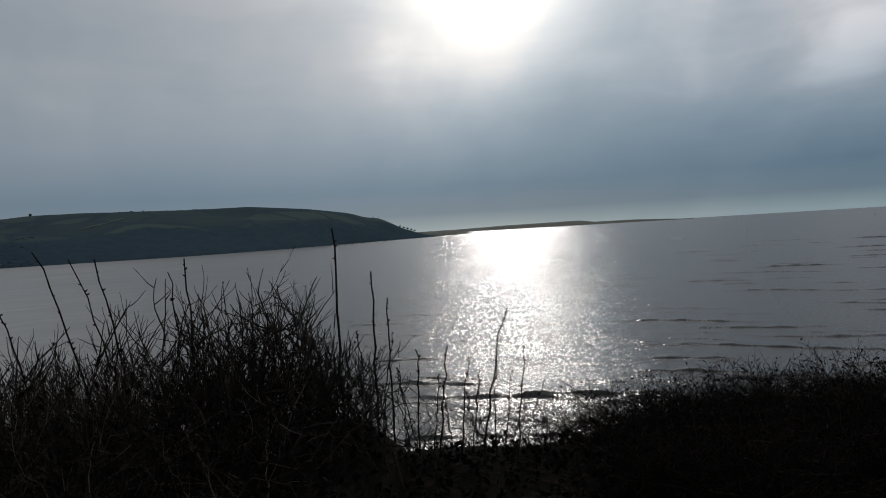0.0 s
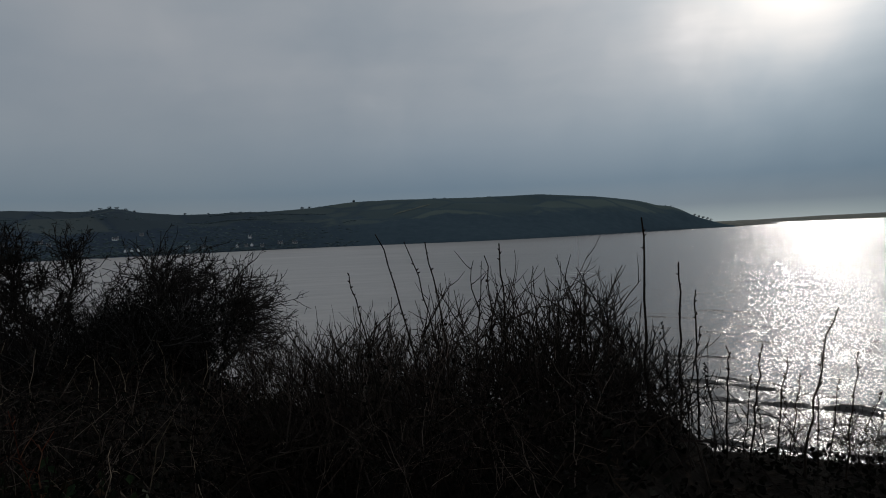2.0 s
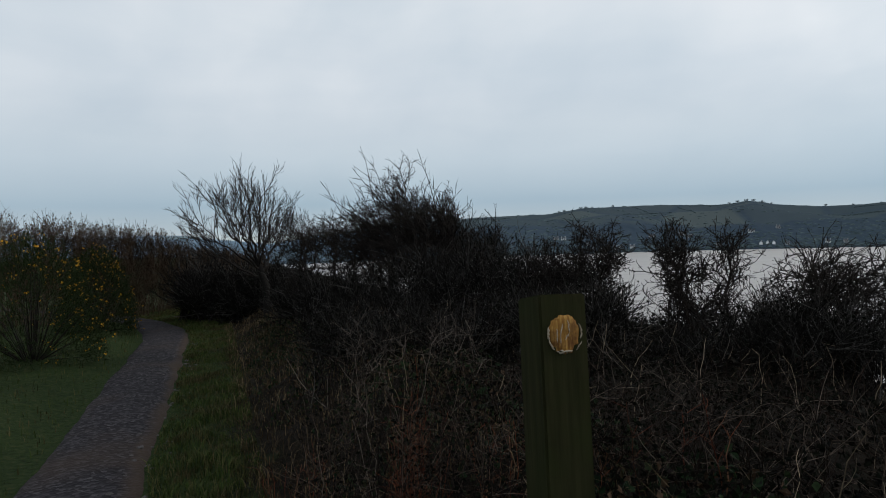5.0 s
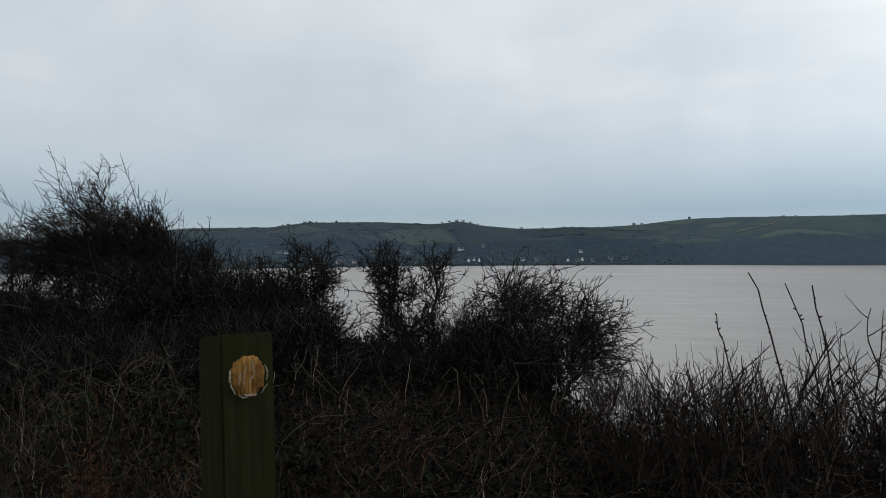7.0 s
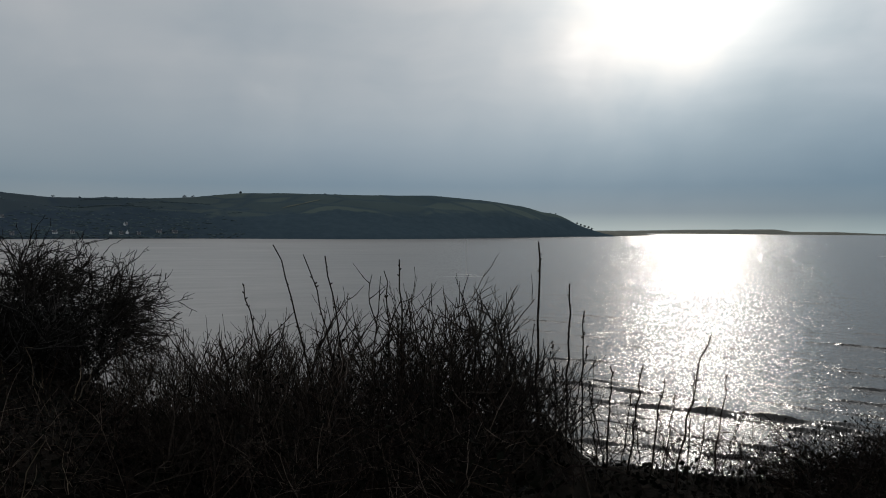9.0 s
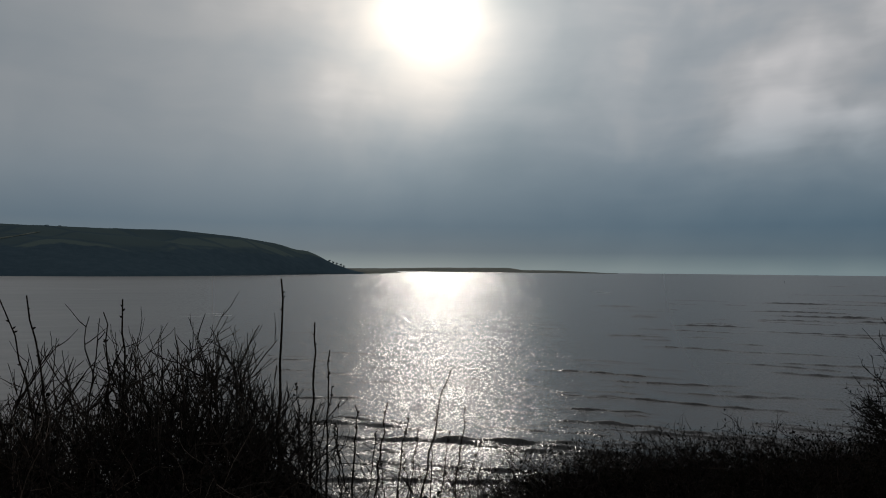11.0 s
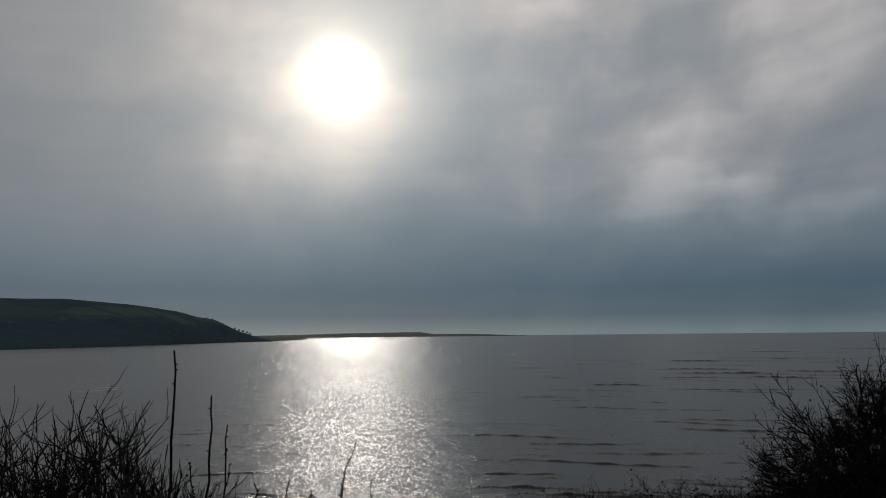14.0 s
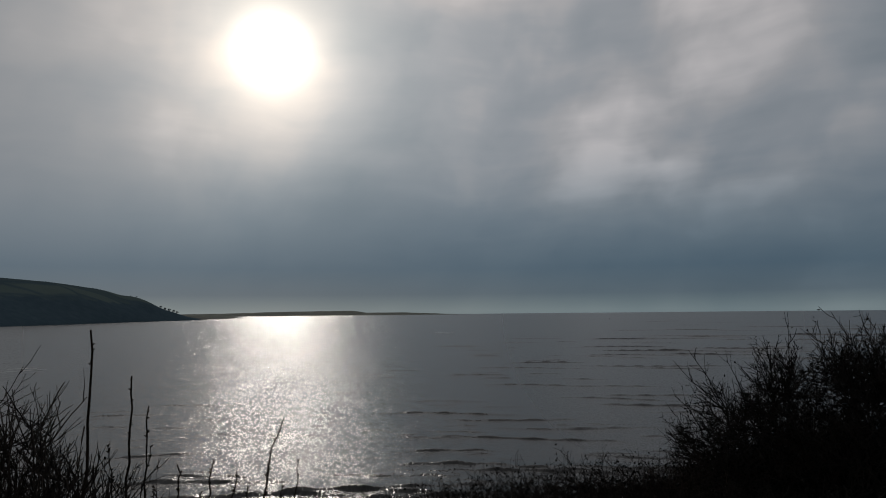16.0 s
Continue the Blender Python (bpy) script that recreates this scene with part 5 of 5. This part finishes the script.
def gorse(az, r, w, h, seed, label):
    rng = np.random.default_rng(seed)
    b = foot(az, r)
    ob = thing("gorse_bush", b, label, "shrub", "gorse by the path")
    d = unit(rng.normal(0, 1, (2600, 3)))
    d[:, 2] = np.abs(d[:, 2])
    P = d * np.array([w, w, h]) * rng.uniform(0.55, 1.0, (len(d), 1)) ** 0.5
    lines = [(np.array([p * 0.15 * np.array([1, 1, 0]), p * 0.6, p]), np.array([0.012, 0.006, 0.002])) for p in P[:60]]
    joined(mesh_object("stem_tangle", *tubes(lines, 4), BARK, ob))
    A, R, _ = twig_lines(rng, P, d, 0.16, 0.004, (0, 0, 0.5), 0.5, 3)
    B, R2, _ = side_twigs(rng, A, 5, 0.05, 0.003, (0, 0, 0.2), 1.2, 0.4, 2)
    joined(mesh_object("spines", *tubes(list(zip(A, R)) + list(zip(B, R2)), 3), GORSE, ob))
    f = A[:, -1][rng.random(len(A)) < 0.05 + 0.05 * (A[:, -1, 2] > 0.7 * h)]
    joined(mesh_object("flowers", *leaf_quads(rng, np.repeat(f, 3, 0) + rng.normal(0, 0.02, (len(f) * 3, 3)), 0.04), FLOWER, ob, "yellow flowers"))


gorse(-50.2, 15.2, 0.66, 1.60, 61, "dark spiny gorse bush with yellow flowers")
gorse(-54.5, 11.5, 0.9, 1.75, 62, "tall dark gorse bush on the inland side")


# ---- across the water: woods, hedgerow trees, houses, markers ----
def clumps(rng, places, sizes, squash=0.8):
    """Lumpy low crowns, many in one mesh."""
    bm = bmesh.new()
    bmesh.ops.create_icosphere(bm, subdivisions=1, radius=1.0)
    v0 = np.array([v.co[:] for v in bm.verts])
    f0 = np.array([[v.index for v in f.verts] for f in bm.faces])
    bm.free()
    m, k = len(places), len(v0)
    V = v0[None] * (1 + 0.2 * rng.normal(0, 1, (m, k, 1))) * np.asarray(sizes)[:, None, None] * np.array([1, 1, squash]) + np.asarray(places)[:, None]
    F = (np.arange(m)[:, None, None] * k + f0[None]).reshape(-1, 3)
    return V.reshape(-1, 3), F


# blue-grey haze, and a lift for the crowns' shaded sides, mixed into the colour
WOOD_FAR = varied("hazed_far_trees", [(0.070, 0.098, 0.110), (0.076, 0.104, 0.114), (0.082, 0.110, 0.118), (0.078, 0.106, 0.114)], 1.0, 0.2, gloss=0.0)


# skyline crowns carry the distance haze in their colour too
TREE_FAR = varied("hazed_skyline_trees", [(0.040, 0.060, 0.070), (0.050, 0.070, 0.080), (0.056, 0.074, 0.080)], 0.95, 0.2)


def far_place(az, t):
    d0, w = eased(SHORE, az, 3.0), eased(DEPTH, az, 4.0)
    r = d0 + t * w
    return polar(az, r, far_z(az, r))


def build_far_woods():
    rng = np.random.default_rng(21)
    P, S = [], []
    while len(P) < 5200:
        az, t = rng.uniform(-62, 45.5), rng.uniform(0.0, 1.0) ** 1.5
        p = far_place(az, 0.015 + 0.9 * t)
        cover = 1.0 - 1.15 * t + 0.9 * rough_noise(p.x, p.y, 0.006, 3, 7.7)
        if rng.random() < cover * (1.0 if az < 14 else 0.4 if az < 18 else 0.0):
            S.append(rng.uniform(3.5, 8.0))
            P.append(p - Vector((0, 0, 0.25 * S[-1])))
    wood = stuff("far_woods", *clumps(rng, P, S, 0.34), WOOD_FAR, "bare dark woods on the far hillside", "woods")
    wood.data.polygons.foreach_set("use_smooth", np.ones(len(wood.data.polygons), dtype=bool))
    # hedges along field edges
    P, S = [], []
    for k in range(26):
        a, t = rng.uniform(-30, 14), rng.uniform(0.5, 0.95)
        da, dt = (rng.uniform(2.0, 6.0), rng.normal(0, 0.05)) if rng.random() < 0.5 else (rng.normal(0, 0.6), rng.uniform(0.15, 0.35))
        n = 60
        for i in range(n):
            f = i / n
            P.append(far_place(min(39.5, a + da * f), min(0.99, t + dt * f)) + Vector((0, 0, 0.4)))
            S.append(rng.uniform(0.9, 1.7))
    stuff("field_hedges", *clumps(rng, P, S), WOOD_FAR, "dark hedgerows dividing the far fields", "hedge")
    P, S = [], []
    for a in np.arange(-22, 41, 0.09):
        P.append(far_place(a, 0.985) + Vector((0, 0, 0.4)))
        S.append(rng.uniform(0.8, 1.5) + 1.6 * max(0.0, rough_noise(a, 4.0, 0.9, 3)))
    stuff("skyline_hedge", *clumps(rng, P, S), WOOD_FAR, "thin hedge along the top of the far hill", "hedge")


def far_tree(az, t, h, seed, broad=0.5):
    rng = np.random.default_rng(seed)
    b = far_place(az, t)
    ob = thing("far_tree", b, "small dark tree on the skyline of the hill", "tree", "skyline trees")
    mesh_object("trunk", *tubes([(np.array([[0, 0, -0.5], [0.1, 0, h * 0.3], [0, 0.1, h * 0.6]]), np.array([0.35, 0.28, 0.15]))], 5), BARK, ob)
    k = 46
    q = unit(rng.normal(0, 1, (k, 3))) * rng.uniform(0.1, 1.0, (k, 1)) ** 0.5 * np.array([h * broad * 0.62, h * broad * 0.62, h * 0.36])
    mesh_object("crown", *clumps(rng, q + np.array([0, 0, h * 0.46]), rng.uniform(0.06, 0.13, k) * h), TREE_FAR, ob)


build_far_woods()
for k, (az, t, h, br) in enumerate([(-14.3, 0.97, 6, 0.9), (-13.9, 0.97, 7, 0.9), (-12.6, 0.97, 8, 0.9), (-12.2, 0.97, 8, 1.0), (-11.7, 0.97, 6, 0.8), (-10.1, 0.97, 8, 0.6),
                                    (-1.6, 0.97, 6, 1.0), (-1.0, 0.97, 7, 1.0), (-0.4, 0.97, 8, 1.0), (0.1, 0.97, 8, 1.0), (0.7, 0.97, 7, 1.0), (1.3, 0.97, 5, 1.0),
                                    (4.8, 0.97, 7, 0.8), (6.5, 0.97, 5, 0.9), (8.2, 0.97, 7, 0.9), (8.9, 0.97, 7, 0.9), (9.6, 0.97, 6, 0.9), (10.8, 0.97, 5, 1.0), (13.6, 0.97, 9, 0.9), (14.2, 0.97, 7, 0.9),
                                    (17.7, 0.97, 10, 0.5), (23.4, 0.97, 4, 1.1), (24.2, 0.97, 6, 1.1), (25.0, 0.97, 5, 1.1), (31.5, 0.97, 3, 1.2), (33.0, 0.97, 3, 1.2), (33.5, 0.97, 3, 1.2),
                                    (42.3, 0.97, 3.5, 1.0), (42.7, 0.97, 4.5, 1.0), (44.4, 0.9, 8, 0.7), (44.7, 0.9, 9, 0.6), (45.0, 0.85, 10, 0.6), (45.3, 0.8, 10, 0.6), (45.55, 0.7, 9, 0.6)]):
    far_tree(az, t, h * 0.95, 700 + k, br * 1.25)

WHITE = mottled("white_render", (0.72, 0.74, 0.76), (0.84, 0.85, 0.86), 0.8)
STUCCO = mottled("grey_render", (0.30, 0.31, 0.32), (0.46, 0.46, 0.46), 0.8)
SLATE = mottled("roof_slate", (0.055, 0.060, 0.070), (0.12, 0.125, 0.135), 1.5, 0.6)
PANE = mottled("dark_window", (0.02, 0.025, 0.03), (0.04, 0.045, 0.05), 2.0, 0.15)


def house(at, turn, w, d, h, wall, label):
    """A gabled house with chimneys, door and two rows of windows on the front."""
    ob = thing("house", at, label, "house", "houses along the far shore")
    ob.matrix_world = Matrix.Translation(at) @ Matrix.Rotation(turn, 4, "Z")
    r = 0.42 * d
    V = [(-w, -d, -4), (w, -d, -4), (w, d, -4), (-w, d, -4), (-w, -d, h), (w, -d, h), (w, d, h), (-w, d, h), (-w, 0, h + r), (w, 0, h + r)]
    V = [(x / 2, y / 2, z) for x, y, z in V]
    mesh_object("wall", V, [(0, 1, 5, 4), (1, 2, 6, 9, 5), (2, 3, 7, 6), (3, 0, 4, 8, 7)], wall, ob)
    o = 0.4
    R = [(-w - o, -d - o, h - 0.25), (w + o, -d - o, h - 0.25), (w + o, 0, h + r + 0.15), (-w - o, 0, h + r + 0.15), (-w - o, d + o, h - 0.25), (w + o, d + o, h - 0.25)]
    R = [(x / 2, y / 2, z) for x, y, z in R] + [(x / 2, y / 2, z - 0.25) for x, y, z in R]
    roof = mesh_object("roof", R, [(0, 1, 2, 3), (3, 2, 5, 4), (6, 9, 8, 7), (9, 10, 11, 8), (0, 6, 7, 1), (4, 5, 11, 10), (0, 3, 9, 6), (3, 4, 10, 9), (1, 7, 8, 2), (2, 8, 11, 5)], SLATE, ob)
    for x in (-w * 0.42, w * 0.42):
        bm = bmesh.new()
        bmesh.ops.create_cube(bm, size=1.0, matrix=Matrix.Translation((x, 0, h + r + 0.4)) @ Matrix.Diagonal((0.9, 0.7, 1.8, 1)))
        part("chimney", bm, wall, roof)
    cols = max(2, int(w / 3.2))
    for row in range(2):
        for c in range(cols):
            x = -w / 2 + w * (c + 0.5) / cols
            bm = bmesh.new()
            bmesh.ops.create_cube(bm, size=1.0, matrix=Matrix.Translation((x, -d / 2 - 0.02, h * (0.26 + 0.46 * row))) @ Matrix.Diagonal((1.1, 0.12, 1.3, 1)))
            part("window", bm, PANE, ob)
    bm = bmesh.new()
    bmesh.ops.create_cube(bm, size=1.0, matrix=Matrix.Translation((w * 0.08, -d / 2 - 0.03, 1.0)) @ Matrix.Diagonal((1.0, 0.12, 2.1, 1)))
    part("door", bm, SLATE, ob)


def on_hill(az, el):
    """The place on the far hillside that is met under a heading and an elevation."""
    for t in np.arange(0.01, 0.95, 0.004):
        p = far_place(az, t)
        if p.z - EYE >= math.tan(radians(el)) * math.hypot(p.x, p.y):
            return p
    return far_place(az, 0.03)


V = []
for f in np.linspace(0, 1, 30):
    for q in (0.0, (0.08 + 0.03 * math.sin(9 * f)) * math.sin(math.pi * (0.04 + 0.92 * f)) ** 0.5):
        c = on_hill(20.8 + 3.0 * f, 1.50 + 0.70 * f + q)
        V.append((c.x, c.y, c.z + 0.9))
tagged(mesh_object("far_track", V, [(2 * i, 2 * i + 2, 2 * i + 3, 2 * i + 1) for i in range(29)], mottled("dry_pasture", (0.085, 0.100, 0.085), (0.120, 0.135, 0.110), 0.05)),
       "pale strip of dry pasture slanting up the far hill", "track", kind="structure")
rng = np.random.default_rng(4)
for az, el, w, wall, turn in [(-14.6, 0.2, 13, STUCCO, 0.2), (-14.0, 0.15, 12, WHITE, 0.0), (-12.1, -0.30, 9, WHITE, 0.1), (-11.7, -0.66, 10, STUCCO, 0.0), (-10.9, -0.66, 11, WHITE, 0.0),
                              (-10.0, -0.66, 10, WHITE, 0.1), (-9.6, -0.60, 9, STUCCO, 0.4), (-8.7, -0.62, 11, WHITE, -0.1), (-7.2, 0.20, 16, STUCCO, 0.1), (-5.0, 0.30, 18, STUCCO, 0.0), (-4.4, 0.1, 11, STUCCO, 0.2),
                              (-2.4, -0.6, 10, STUCCO, 0.0), (-0.1, 0.36, 16, WHITE, 0.1), (0.55, -0.55, 8, WHITE, 1.4), (0.98, -0.52, 8, WHITE, 1.5), (1.4, -0.52, 8, WHITE, 1.5), (2.3, -0.6, 9, STUCCO, 0.0),
                              (4.9, -0.50, 11, WHITE, 0.0), (6.0, -0.50, 9, STUCCO, 0.2), (8.5, -0.55, 9, WHITE, 1.5), (9.2, -0.56, 9, STUCCO, 0.0), (9.62, -0.50, 9, WHITE, 1.4), (9.5, 0.12, 9, WHITE, 0.6),
                              (10.4, -0.58, 9, STUCCO, 0.1), (11.8, -0.42, 14, STUCCO, 0.0), (12.9, -0.45, 15, STUCCO, 0.0), (1.7, 0.6, 10, STUCCO, 0.4)]:
    at = on_hill(az, el)
    house(at, radians(-az) + turn, w * 0.72, 5.2, 2.9, wall, "white-walled house with a slate roof on the far shore" if wall == WHITE else "grey-walled house with a slate roof on the far shore")


def marker(az, r, h):
    p = polar(az, r, WATER_Z - 1.0)
    ob = thing("channel_marker", p, "thin dark navigation pole standing in the water", "marker", "channel markers")
    mesh_object("pole", *tubes([(np.array([[0, 0, -1.0], [0, 0, h * 0.5], [0.05, 0, h + 1]]), np.array([0.22, 0.2, 0.16]))], 6), BARK, ob)
    mesh_object("topmark", *tubes([(np.array([[0.05, 0, h + 0.4], [0.05, 0, h + 1.0], [0.05, 0, h + 1.8]]), np.array([0.5, 0.5, 0.05]))], 6), BARK, ob)


marker(79.3, 1500, 3.6)
marker(92.0, 900, 4.2)


FOAM = mottled("thin_foam", (0.42, 0.42, 0.40), (0.62, 0.62, 0.60), 0.3)


def foam(az0, az1, r, wide, seed):
    """A thin ragged line of foam lying on the water."""
    rng = np.random.default_rng(seed)
    n = 24
    V = []
    for i in range(n + 1):
        f = i / n
        q = wide * math.sin(math.pi * f) * rng.uniform(0.4, 1.2) + 0.1
        c = r + wide * 1.5 * math.sin(3 * f + seed)
        for s in (-q, q):
            V.append(tuple(polar(az0 + (az1 - az0) * f, c + s, WATER_Z + 0.06)))
    return stuff("foam_line", V, [(2 * i, 2 * i + 2, 2 * i + 3, 2 * i + 1) for i in range(n)], FOAM, "thin pale line of foam on the water", "foam")


for k, (a0, a1, r, wd) in enumerate([(26.8, 27.9, 680, 4), (8.2, 12.0, 500, 2.5), (12.6, 16.0, 520, 2.0), (33.0, 37.0, 318, 2.0), (34.5, 36.5, 330, 2.5), (65.3, 66.9, 700, 5), (74.2, 75.0, 690, 4)]):
    foam(a0, a1, r, wd, 40 + k)
